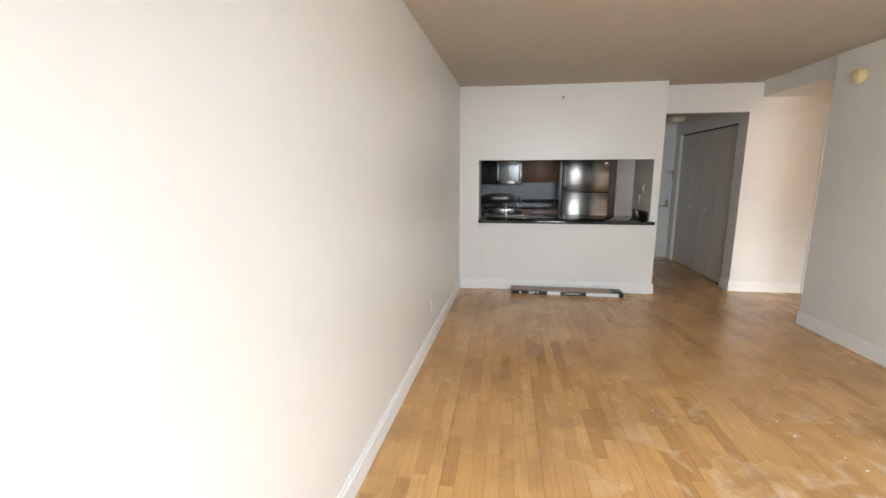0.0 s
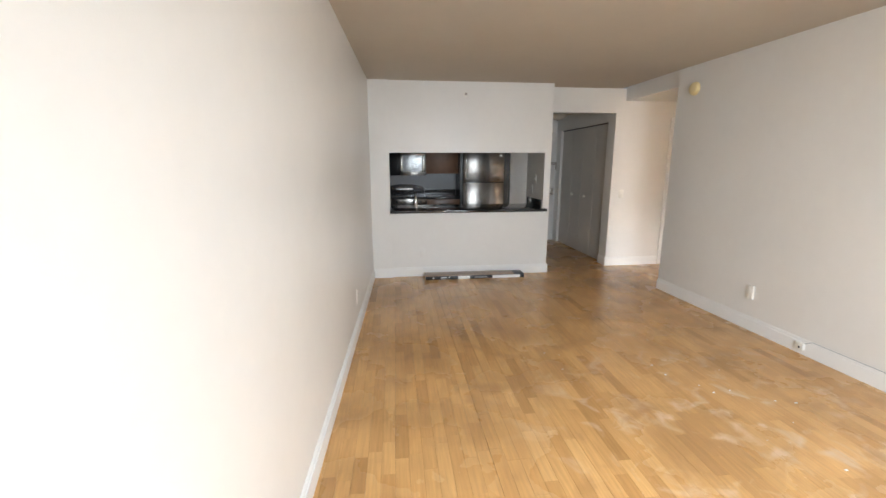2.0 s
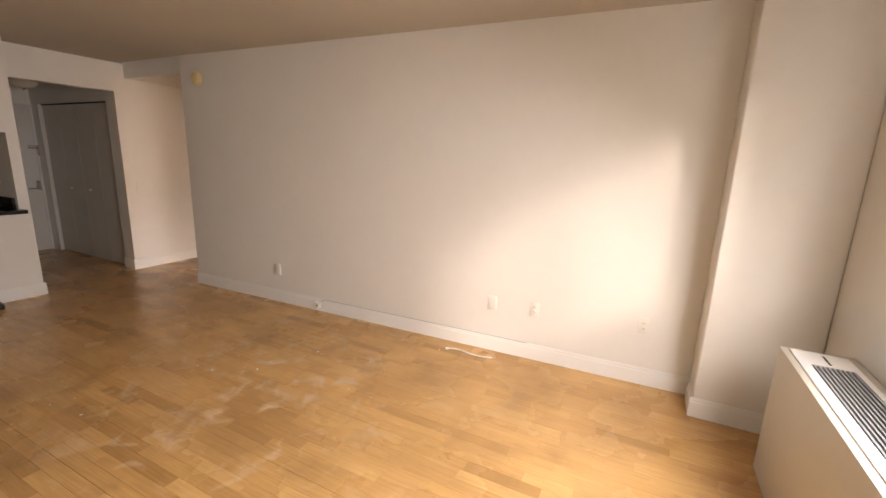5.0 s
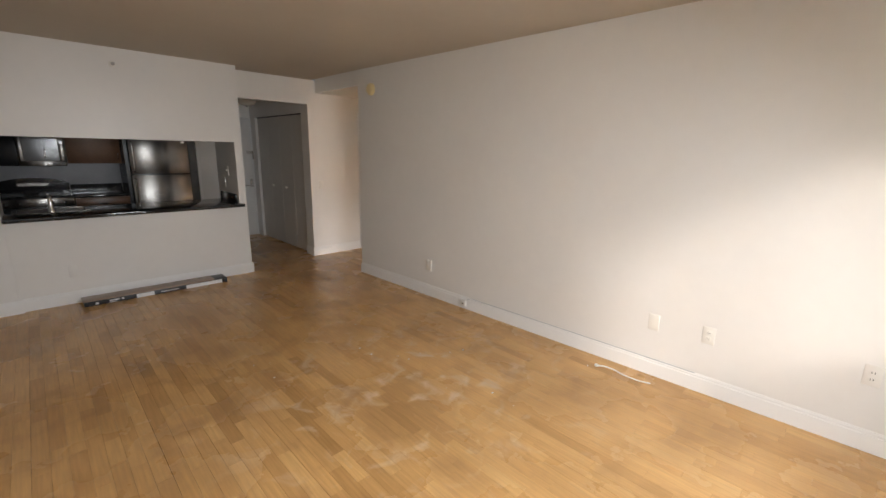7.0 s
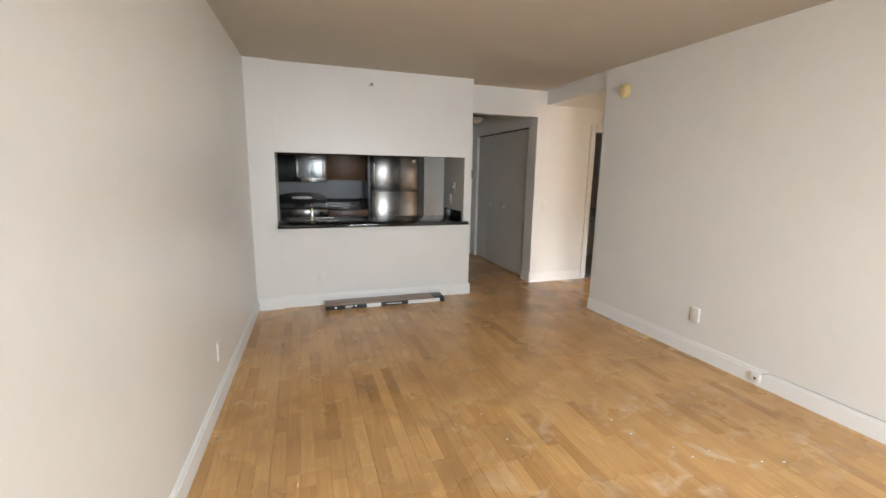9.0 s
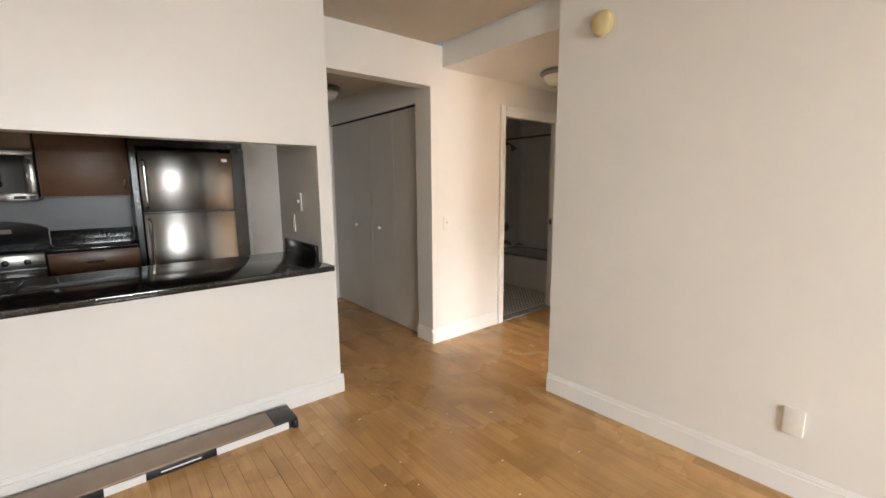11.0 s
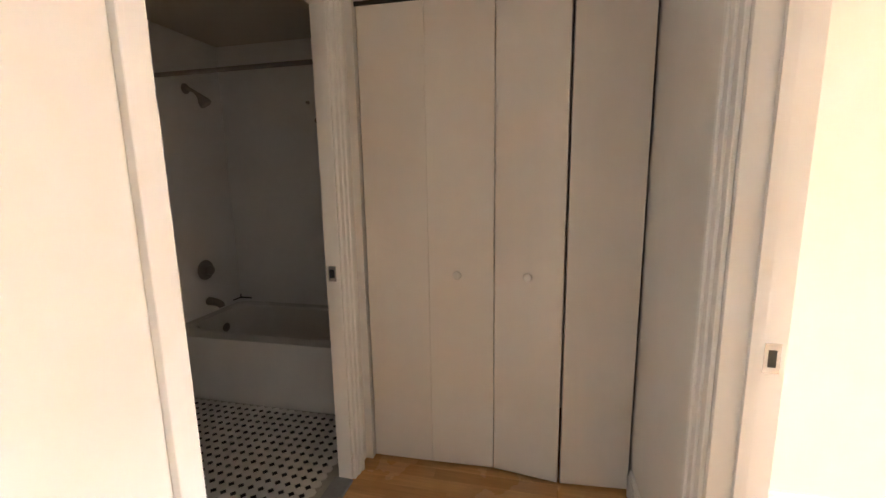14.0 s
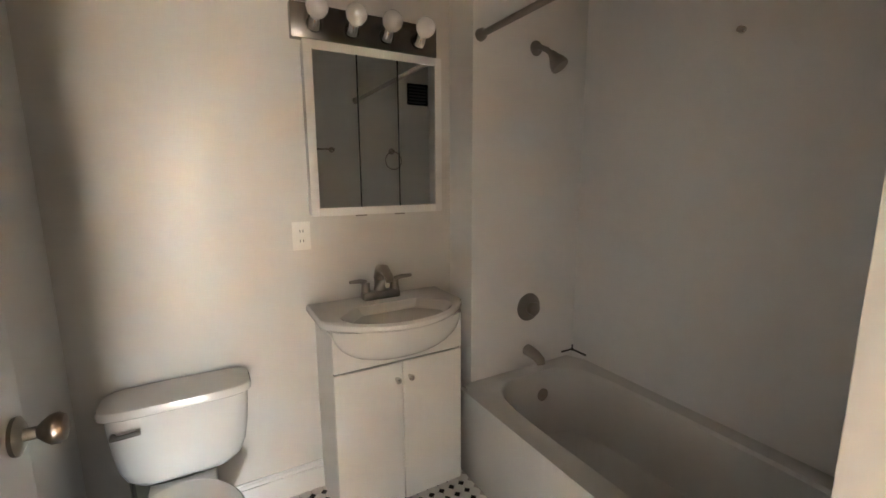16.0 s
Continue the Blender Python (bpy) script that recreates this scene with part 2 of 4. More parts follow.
def mesh_of(name, bm, mat, smooth=False):
    bmesh.ops.recalc_face_normals(bm, faces=bm.faces)
    me = bpy.data.meshes.new(name)
    bm.to_mesh(me)
    bm.free()
    me.materials.append(mat)
    if smooth:
        me.shade_smooth()
        me.set_sharp_from_angle(angle=radians(38))
    return me


def part(name, bm, mat, parent, label="", smooth=True):
    o = new(name, mesh_of(name, bm, mat, smooth))
    o.parent = parent
    o.matrix_parent_inverse = parent.matrix_world.inverted()
    if label:
        o["label"] = label
    return o


def thing(name, label, category, at=(0, 0, 0), group="", kind=""):
    o = new(name)
    o.empty_display_size = 0.1
    o.matrix_world = Matrix.Translation(at)
    return tagged(o, label, category, group, kind)


def struct(name, bm, mat, label, category="wall", smooth=False):
    return tagged(new(name, mesh_of(name, bm, mat, smooth)), label, category, kind="structure")


def along(axis, at):
    """Local z turned to point along a world axis."""
    turn = {"x": (0, 90, 0), "-x": (0, -90, 0), "y": (-90, 0, 0), "-y": (90, 0, 0), "z": (0, 0, 0), "-z": (180, 0, 0)}[axis]
    return pose(*at, *turn)


def add_prism(bm, plan, z0, z1):
    """An upright prism over a four-cornered plan."""
    lo = [bm.verts.new((x, y, z0)) for x, y in plan]
    hi = [bm.verts.new((x, y, z1)) for x, y in plan]
    for i in range(4):
        bm.faces.new((lo[i], lo[(i + 1) % 4], hi[(i + 1) % 4], hi[i]))
    bm.faces.new(lo[::-1])
    bm.faces.new(hi)
    return bm


def xl(y):
    """Face of the west wall, which is not quite square to the kitchen."""
    return -0.445 - 0.03 * (5.65 - y)


def xr(y):
    """Face of the east wall."""
    return 2.97 + 0.030 * (4.776 - y)


# ---------- plan ----------
XL, XR = -0.66, 2.97          # outer line of the west wall, corner of the east wall
WT = 0.065                    # thin bathroom partition
YS, YK, YP = -0.78, 5.65, 5.92  # window wall, kitchen wall, wall with the bathroom door
H, HA, HH = 2.475, 2.312, 2.30  # ceilings: living room, alcove, entry hall
KE, KO = 1.815, 1.90          # kitchen side wall
YE = 8.05                     # entry door wall
YA, YB0 = 4.762, 4.715         # end of the east wall, south wall of the alcove
XC = 4.735                    # alcove closet
BX0, BX1 = 3.772, 4.594         # bathroom door opening
DX0, DX1 = 3.02, 4.05         # bedroom door opening
BN = 7.626                    # bathroom north wall
BE = 5.80                     # wall behind the tub
TW = 7.43                     # tub's tap wall

struct("wall_west", add_prism(bmesh.new(), [(-0.85, -1.08), (xl(-1.08), -1.08), (xl(8.35), 8.35), (-0.85, 8.35)], 0, H), PAINT, "long plain off-white painted living room wall")
struct("wall_south", boxed((XL, 0.35, YS - 0.25, YS, 0, H), (2.33, 3.3, YS - 0.25, YS, 0, H), (4.68, 4.86, YS - 0.25, YS, 0, H),
       (0.35, 2.33, YS - 0.25, YS, 0, 1.04), (0.35, 2.33, YS - 0.25, YS, 2.38, H), (3.3, 4.68, YS - 0.25, YS, 0, 1.0), (3.3, 4.68, YS - 0.25, YS, 2.22, H)),
       PAINT, "off-white painted outer wall with deep window openings")
struct("wall_east", add_prism(add_prism(bmesh.new(), [(xr(YS), YS), (3.25, YS), (3.09, YA - 0.17), (xr(YA - 0.17), YA - 0.17)], 0, H), [(xr(YA - 0.17), YA - 0.17), (DX0, YA - 0.17), (DX0, YA), (xr(YA), YA)], 0, H), PAINT, "long plain warm white painted partition wall")
bmc = bmesh.new()
add_box(bmc, 2.85, xr(-0.3), YS, -0.22, 0, H, 0.012, 3)
struct("wall_column", bmc, PAINT, "white painted column with a rounded corner beside the window", "column", True)
struct("wall_kitchen_half", boxed((-0.21, KO, YK, YK + 0.12, 0, 0.862)), PAINT, "white painted half wall under the kitchen counter")
struct("wall_kitchen_header", boxed((-0.21, KO, YK, YK + 0.12, 1.617, H)), PAINT, "off-white painted wall above the kitchen opening")
struct("wall_pillar", boxed((XL, -0.21, YK - 0.035, YK + 0.5, 0, H)), PAINT, "off-white painted pillar beside the kitchen opening")
struct("wall_kitchen_side", boxed((KE, KO, YK + 0.12, 6.38, 0, HH + 0.175), (KE, KO, YK, YK + 0.12, 0.862, 1.617)), PAINT, "white painted side wall of the kitchen")
struct("wall_kitchen_back", boxed((XL, 1.92, 8.2, 8.35, 0, H)), PAINT, "white painted wall behind the kitchen")
struct("wall_entry", boxed((1.92, 2.02, YE, YE + 0.15, 0, H), (2.02, 2.91, YE, YE + 0.15, 2.06, H), (2.91, 3.6, YE, YE + 0.15, 0, H)), PAINT, "white painted wall round the entry door")
struct("wall_hall_lintel", boxed((KO, 2.90, YP, YP + 0.12, 2.155, H)), PAINT, "white painted lintel over the hall opening")
struct("wall_pier", boxed((2.90, BX0, YP, YP + WT, 0, H)), PAINT, "warm white painted wall beside the bathroom doorway")
struct("wall_pier_return", boxed((2.90, 3.02, YP + WT, 6.13, 0, H)), PAINT, "grey-white painted wall end beside the hall closet")
struct("wall_bathroom_header", boxed((BX0, BX1, YP, YP + WT, 2.03, H)), PAINT, "cream painted wall over the bathroom doorway")
struct("wall_bathroom_south", boxed((BX1, 5.95, YP, YP + WT, 0, H)), PAINT, "warm white painted wall between bathroom and closet")
struct("wall_hall_closet", boxed((2.90, 3.02, 6.13, 7.84, 2.055, H)), PAINT, "white painted wall over the hall closet")
struct("wall_hall_stub", boxed((2.90, 3.02, 7.84, YE, 0, H)), PAINT, "narrow white painted wall beside the entry door")
struct("wall_bathroom_west", boxed((3.55, 3.64, YP + WT, YE, 0, H)), PAINT, "plain painted wall between hall closet and bathroom")
struct("wall_alcove_south", boxed((DX0, 4.86, YB0 - 0.13, YB0, 2.03, H), (DX1, 4.86, YB0 - 0.13, YB0, 0, 2.03)), PAINT, "grey-white painted wall beside the bedroom door")
struct("wall_closet_header", boxed((XC, XC + 0.12, YB0, YP, 2.075, H)), PAINT, "cream painted wall over the bifold closet")
struct("wall_closet_stub", boxed((XC, XC + 0.12, 5.885, YP, 0, 2.075)), PAINT, "narrow cream painted wall beside the bifold closet")
struct("wall_closet_inside", boxed((5.4, 5.5, YA - 0.17, YP, 0, H), (4.862, 5.4, YA - 0.17, YB0, 0, H)), PAINT, "plain painted wall inside the closet")
struct("wall_bedroom_east", boxed((4.72, 4.84, YS, YA - 0.17, 0, H)), PAINT, "sunlit cream painted bedroom wall")
struct("wall_bathroom_north", boxed((3.02, 5.13, BN, BN + 0.12, 0, HA)), BATH_PAINT, "cream painted bathroom wall behind toilet and vanity")
struct("wall_bathroom_taps", boxed((5.13, BE, TW, BN + 0.12, 0, HA)), SURROUND, "boxed-out smooth white tap wall of the tub")
struct("wall_bathroom_east", boxed((BE, BE + 0.15, YP + WT, BN + 0.12, 0, HA)), SURROUND, "smooth pale wall panel behind the tub")
struct("ceiling", boxed((XL - 0.15, XR, YS - 0.25, YK, H, H + 0.12), (XL - 0.15, XR, YK, YP, H, H + 0.12), (XR, 3.02, YS - 0.25, YA - 0.17, H, H + 0.12), (3.02, 4.86, YS - 0.25, YA - 0.17, H, H + 0.12)), CEIL_DIM, "plain cream-white painted ceiling, shade put into its colour", "ceiling")
struct("ceiling_alcove", boxed((XR + 0.055, 5.5, YB0, YP, HA, H + 0.12)), PAINT, "lower white painted alcove ceiling with a beam edge", "ceiling")
struct("ceiling_hall", boxed((KO, 3.6, YP + 0.12, 8.2, HH, HH + 0.12), (XL, KO, YP, 8.35, HH, HH + 0.12)), CEIL_DIM, "white painted entry hall ceiling, shade put into its colour", "ceiling")
struct("ceiling_bathroom", boxed((3.02, 5.95, YP + WT, BN + 0.12, HA, HA + 0.1)), CEIL_DIM, "shaded white bathroom ceiling", "ceiling")
struct("ground", boxed((-300, 300, -300, 300, -3.4, -3.2)), CONCRETE, "grey paved ground outside far below", "ground")
struct("floor_kitchen", boxed((XL, KE, YK + 0.12, 8.2, -0.1, 0.0)), MARBLE, "dull grey kitchen floor", "floor")

# baseboards: a tall board with a small cap
def baseboard(name, runs, label="tall white painted baseboard with a moulded cap"):
    """runs: (x0, x1, y0, y1, outward) along one wall face."""
    bm = bmesh.new()
    for x0, x1, y0, y1, side in runs:
        for d, z0, z1 in ((0.016, 0.0, 0.105), (0.010, 0.105, 0.122), (0.006, 0.122, 0.130)):
            if x0 == "xl":
                add_prism(bm, [(xl(y0), y0), (xl(y0) + d, y0), (xl(y1) + d, y1), (xl(y1), y1)], z0, z1)
            elif x0 == "xr":
                add_prism(bm, [(xr(y0) - d, y0), (xr(y0), y0), (xr(y1), y1), (xr(y1) - d, y1)], z0, z1)
            elif side == "x":
                add_box(bm, x0, x0 + d, y0, y1, z0, z1)
            elif side == "-x":
                add_box(bm, x0 - d, x0, y0, y1, z0, z1)
            elif side == "y":
                add_box(bm, x0, x1, y0, y0 + d, z0, z1)
            else:
                add_box(bm, x0, x1, y0 - d, y0, z0, z1)
    return struct(name, bm, TRIM, label, "baseboard")


baseboard("baseboard_west", [("xl", 0, YS, YK - 0.053, "x")])
baseboard("baseboard_east", [("xr", 0, -0.22, YA, "-x")])
baseboard("baseboard_column", [(2.85, 0, YS, -0.204, "-x"), (2.85, 3.06, -0.22, 0, "y")])
baseboard("baseboard_kitchen", [(-0.19, KO + 0.016, YK, 0, "-y"), (xl(YK) + 0.018, -0.19, YK - 0.035, 0, "-y"), (KO, 0, YK, 6.38, "x")])
baseboard("baseboard_pier", [(2.884, BX0 - 0.075, YP, 0, "-y"), (2.90, 0, YP, 6.13, "-x")])
baseboard("baseboard_alcove", [(DX1 + 0.075, XC, YB0, 0, "y")])
baseboard("baseboard_bedroom", [(4.72, 0, YS, YA - 0.17, "-x")])
baseboard("baseboard_bathroom", [(3.66, 4.46, BN, 0, "-y")])


# ---------- doors and trim ----------
def casing(name, x0, x1, y, out, top, depth=0.12, west=True, label="white painted door frame with stepped casing"):
    """Frame round an opening in a wall along x; y is the face, out is +1 or -1."""
    o = tagged(new(name), label, "door frame", kind="structure")
    back = y - out * depth
    for nm, xa, xb in (("jamb", x0, x0 + 0.022), ("jamb", x1 - 0.022, x1)):
        part(nm, boxed((xa, xb, min(y, back), max(y, back), 0, top), bevel=0.002), TRIM, o)
    part("head", boxed((x0 + 0.022, x1 - 0.022, min(y, back), max(y, back), top - 0.022, top)), TRIM, o)
    for side in ((-1, 1) if west else (1,)):
        e = x0 if side < 0 else x1
        bm = bmesh.new()
        for a, b, d in ((-0.008, 0.022, 0.012), (0.022, 0.050, 0.018), (0.050, 0.068, 0.024)):
            xa, xb = sorted((e + side * a, e + side * b))
            ya, yb = sorted((y, y + out * d))
            add_box(bm, xa, xb, ya, yb, 0, top + 0.068, 0.002, 1)
        part("casing", bm, TRIM, o, smooth=False)
    bm = bmesh.new()
    for a, b, d in ((-0.008, 0.022, 0.012), (0.022, 0.050, 0.018), (0.050, 0.068, 0.024)):
        ya, yb = sorted((y, y + out * d))
        add_box(bm, x0 + 0.008, x1 - 0.008, ya, yb, top + a, top + b, 0.002, 1)
    part("head_casing", bm, TRIM, o, smooth=False)
    return o


bath_frame = casing("door_frame_bathroom", BX0, BX1, YP, -1, 2.03, WT)
bplate = part("strike_plate", boxed((BX1 - 0.0245, BX1 - 0.0215, YP + 0.018, YP + 0.050, 0.935, 1.0)), CHROME, bath_frame, "small metal strike plate")
part("latch_hole", boxed((BX1 - 0.0258, BX1 - 0.0243, YP + 0.025, YP + 0.048, 0.95, 0.985)), DARK, bplate)
bed_frame = casing("door_frame_bedroom", DX0, DX1, YB0, 1, 2.03, 0.13, False)
plate = part("strike_plate", boxed((DX1 - 0.0245, DX1 - 0.0215, YA - 0.165, YA - 0.133, 0.915, 0.985)), CHROME, bed_frame, "small chrome strike plate")
part("latch_hole", boxed((DX1 - 0.0255, DX1 - 0.0243, YA - 0.157, YA - 0.141, 0.93, 0.97)), DARK, plate)
part("stop", boxed((DX1 - 0.034, DX1 - 0.022, YA - 0.125, YA - 0.10, 0, 2.0)), TRIM, bed_frame)

# open bathroom door, folded back into the bathroom
bd = thing("bathroom_door", "white painted bathroom door standing open into the room", "door", (BX0 + 0.03, YP + 0.12, 0))
part("leaf", boxed((BX0 + 0.0, BX0 + 0.036, YP + 0.07, YP + 0.83, 0.012, 2.005), bevel=0.002), LAMINATE, bd)
part("rose", lathe([(0.03, 0), (0.031, 0.006), (0.02, 0.012)], along("x", (BX0 + 0.036, YP + 0.785, 0.985))), NICKEL, bd)
knob = part("door_knob", lathe([(0.010, 0), (0.010, 0.018), (0.016, 0.024), (0.024, 0.034), (0.025, 0.044), (0.020, 0.052), (0.010, 0.055)], along("x", (BX0 + 0.046, YP + 0.785, 0.985))), NICKEL, bd, "dull metal door knob")
part("latch_plate", boxed((BX0 + 0.008, BX0 + 0.028, YP + 0.829, YP + 0.832, 0.905, 0.975)), NICKEL, bd)
for hz in (0.25, 1.75):
    part("hinge", lathe([(0.006, 0), (0.006, 0.09)], pose(BX0 + 0.04, YP + 0.075, hz), 10), NICKEL, bd)

# entry door
ed = tagged(new("door_entry"), "closed white painted steel entry door with lever handle", "door", kind="structure")
part("leaf", boxed((2.045, 2.875, YE - 0.01, YE + 0.035, 0.008, 2.045), bevel=0.002), ENTRY, ed)
part("frame", boxed((2.02, 2.042, YE - 0.015, YE + 0.1, 0, 2.06), (2.878, 2.91, YE - 0.015, YE + 0.1, 0, 2.06), (2.042, 2.878, YE - 0.015, YE + 0.1, 2.049, 2.06)), TRIM, ed)
part("lock_plate", boxed((2.815, 2.865, YE - 0.017, YE - 0.010, 0.88, 1.01), bevel=0.002), CHROME, ed, "chrome lock plate")
lev = part("lever", tube([(2.84, YE - 0.014, 0.905), (2.84, YE - 0.055, 0.905), (2.825, YE - 0.062, 0.905), (2.715, YE - 0.058, 0.902)], 0.010), CHROME, ed, "chrome lever handle")
part("thumb_turn", lathe([(0.017, 0), (0.015, 0.012)], along("-y", (2.84, YE - 0.017, 0.975))), CHROME, ed)
part("door_guard", boxed((2.79, 2.885, YE - 0.03, YE - 0.010, 1.455, 1.475), (2.79, 2.885, YE - 0.03, YE - 0.010, 1.485, 1.497), bevel=0.002), NICKEL, ed, "dark metal door guard bar")
part("guard_stud", boxed((2.885, 2.905, YE - 0.04, YE - 0.015, 1.36, 1.50), bevel=0.003), NICKEL, ed)
note = thing("paper_notice", "small yellow paper notice stuck on the entry door", "notice", (2.47, YE - 0.013, 1.42))
part("sheet", boxed((2.41, 2.53, YE - 0.0135, YE - 0.0118, 1.34, 1.49)), PAPER, note)
part("print_bars", boxed(*[(2.425, 2.50 - 0.01 * (i % 2), YE - 0.0143, YE - 0.0136, 1.465 - 0.02 * i, 1.470 - 0.02 * i) for i in range(5)]), CARD, note)


def leaf_door(parent, a, b, z0, z1, mat, thick=0.03, gap=(0.002, 0.002)):
    """A flat bifold leaf between two points of the plan."""
    a, b = Vector((*a, 0)), Vector((*b, 0))
    d = (b - a).normalized()
    w = (b - a).length
    bm = bmesh.new()
    add_box(bm, gap[0], w - gap[1], -thick / 2, thick / 2, z0, z1, 0.002, 1)
    turn = Matrix.Translation(a) @ Matrix.Rotation(math.atan2(d.y, d.x), 4, "Z")
    bmesh.ops.transform(bm, verts=bm.verts, matrix=turn)
    return part("leaf", bm, mat, parent)


def round_knob(parent, at, axis, mat=PLASTIC, r=0.016, name="knob"):
    return part(name, lathe([(r * 0.55, 0), (r * 0.5, 0.010), (r * 0.9, 0.015), (r, 0.023), (r * 0.8, 0.030), (r * 0.3, 0.033)], along(axis, at), 18), mat, parent)


cl = thing("bifold_closet_door", "cream flat bifold closet door, slightly ajar", "closet door", (XC + 0.03, 5.3, 0))
stops = [(4.768, 5.880), (4.775, 5.590), (4.785, 5.302), (4.745, 5.012), (4.766, 4.722)]
for a, b, g in zip(stops, stops[1:], ((0.003, 0.0002), (0.0002, 0.0025), (0.0025, 0.004), (0.004, 0.004))):
    leaf_door(cl, a, b, 0.02, 2.055, DOOR, gap=g)
round_knob(cl, (4.764, 5.459, 0.94), "-x", PLASTIC, 0.019)
round_knob(cl, (4.750, 5.162, 0.945), "-x", PLASTIC, 0.019)
struct("trim_closet_track", boxed((XC + 0.02, XC + 0.07, YB0, 5.885, 2.058, 2.0745)), DARK, "dark closet door track", "track")

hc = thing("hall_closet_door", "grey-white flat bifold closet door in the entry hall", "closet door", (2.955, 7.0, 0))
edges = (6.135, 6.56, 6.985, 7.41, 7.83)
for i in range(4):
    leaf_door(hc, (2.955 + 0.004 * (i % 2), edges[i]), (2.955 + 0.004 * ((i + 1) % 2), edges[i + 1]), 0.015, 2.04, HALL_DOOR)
round_knob(hc, (2.938, 6.815, 0.95), "-x")
round_knob(hc, (2.938, 7.30, 0.95), "-x")
struct("trim_hall_track", boxed((2.93, 2.985, 6.13, 7.84, 2.0435, 2.0545)), DARK, "dark closet door track", "track")
struct("trim_threshold", boxed((BX0 + 0.022, BX1 - 0.022, YP - 0.005, YP + WT + 0.02, 0.0, 0.018), bevel=0.004), MARBLE, "grey marble threshold at the bathroom door", "threshold")


# ---------- windows ----------
def window(name, x0, x1, z0, z1, label):
    o = tagged(new(name), label, "window", kind="structure")
    y0, y1 = YS - 0.20, YS - 0.15
    part("window_frame", boxed((x0, x0 + 0.05, y0, y1, z0, z1), (x1 - 0.05, x1, y0, y1, z0, z1), (x0 + 0.05, x1 - 0.05, y0, y1, z0, z0 + 0.05), (x0 + 0.05, x1 - 0.05, y0, y1, z1 - 0.05, z1)), TRIM, o)
    mid = (x0 + x1) / 2
    part("mullion", boxed((mid - 0.025, mid + 0.025, y0, y1, z0 + 0.05, z1 - 0.05)), TRIM, o)
    for a, b in ((x0 + 0.05, mid - 0.025), (mid + 0.025, x1 - 0.05)):
        p = part("pane", boxed((a, b, y0 + 0.02, y0 + 0.026, z0 + 0.05, z1 - 0.05)), GLASS, o, smooth=False)
        p.visible_shadow = False
    part("window_sill", boxed((x0, x1, y1, YS + 0.012, z0, z0 + 0.018), bevel=0.003), TRIM, o)
    return o


window("window_1", 0.35, 2.33, 1.04, 2.38, "wide white-framed living room window with a deep sill")
window("window_2", 3.3, 4.68, 1.0, 2.22, "white-framed bedroom window")

# ---------- living room things ----------
ac = thing("air_conditioner", "beige through-wall air conditioner cabinet below the window", "air conditioner", (1.9, -0.62, 0))
part("cabinet", boxed((1.35, 2.50, YS + 0.002, -0.49, 0.0, 0.685), bevel=0.006), AC_METAL, ac)
part("top_frame", boxed((1.40, 2.46, -0.735, -0.712, 0.683, 0.693), (1.40, 2.46, -0.560, -0.520, 0.683, 0.693), (2.30, 2.46, -0.712, -0.560, 0.683, 0.693), (1.40, 1.44, -0.712, -0.560, 0.683, 0.693)), TRIM, ac)
for i in range(9):
    y = -0.706 + i * 0.0165
    part("slat", boxed((1.44, 2.30, y, y + 0.007, 0.684, 0.694)), GRILLE, ac)
part("grille_bed", boxed((1.44, 2.30, -0.712, -0.560, 0.6845, 0.6865)), DARK, ac)
part("handle_slot", boxed((2.33, 2.43, -0.64, -0.632, 0.693, 0.6945)), DARK, ac)


def outlet(at, face, label="white wall outlet with two sockets", deep=0.006, blank=False, group="wall outlets", mat=PLASTIC):
    """A cover plate on a wall; face is the way it looks."""
    o = thing("wall_outlet", label, "outlet", at, group)
    turn = {"-x": 90, "x": -90, "-y": 180, "y": 0}[face]
    base = Matrix.Translation(at) @ Matrix.Rotation(radians(turn), 4, "Z")

    def put(name, dims, mat, bevel=0.0):
        bm = bmesh.new()
        for d in dims:
            add_box(bm, *d, bevel=bevel)
        bmesh.ops.transform(bm, verts=bm.verts, matrix=base)
        return part(name, bm, mat, o)
    put("cover_plate", [(-0.036, 0.036, 0, deep, -0.058, 0.058)], mat, min(0.002, deep * 0.4))
    if not blank:
        for dz in (-0.02, 0.02):
            s = put("socket", [(-0.016, 0.016, deep, deep + 0.002, dz - 0.013, dz + 0.013)], PLASTIC, 0.0008)
        for sx in (-0.006, 0.006):
            for dz in (-0.02, 0.02):
                put("slot", [(sx - 0.0013, sx + 0.0013, deep + 0.002, deep + 0.0026, dz - 0.005, dz + 0.005)], DARK)
    return o


outlet((xr(3.50) + 0.001, 3.50, 0.35), "-x", "blank white box cover standing proud of the wall", 0.018, True)
outlet((xr(1.2) + 0.001, 1.2, 0.405), "-x", "white wall plate above the baseboard", 0.006, True)
outlet((xr(0.86) + 0.001, 0.86, 0.415), "-x")
outlet((xr(0.1) + 0.001, 0.1, 0.44), "-x", "large white outlet plate beside the column")
outlet((xl(3.84) - 0.001, 3.84, 0.335), "x")
outlet((0.20, YK, 0.33), "-y", "blank plate painted over on the half wall", 0.003, True, mat=PAINT)
outlet((4.425, BN, 1.15), "-y", "white outlet beside the bathroom mirror cabinet")


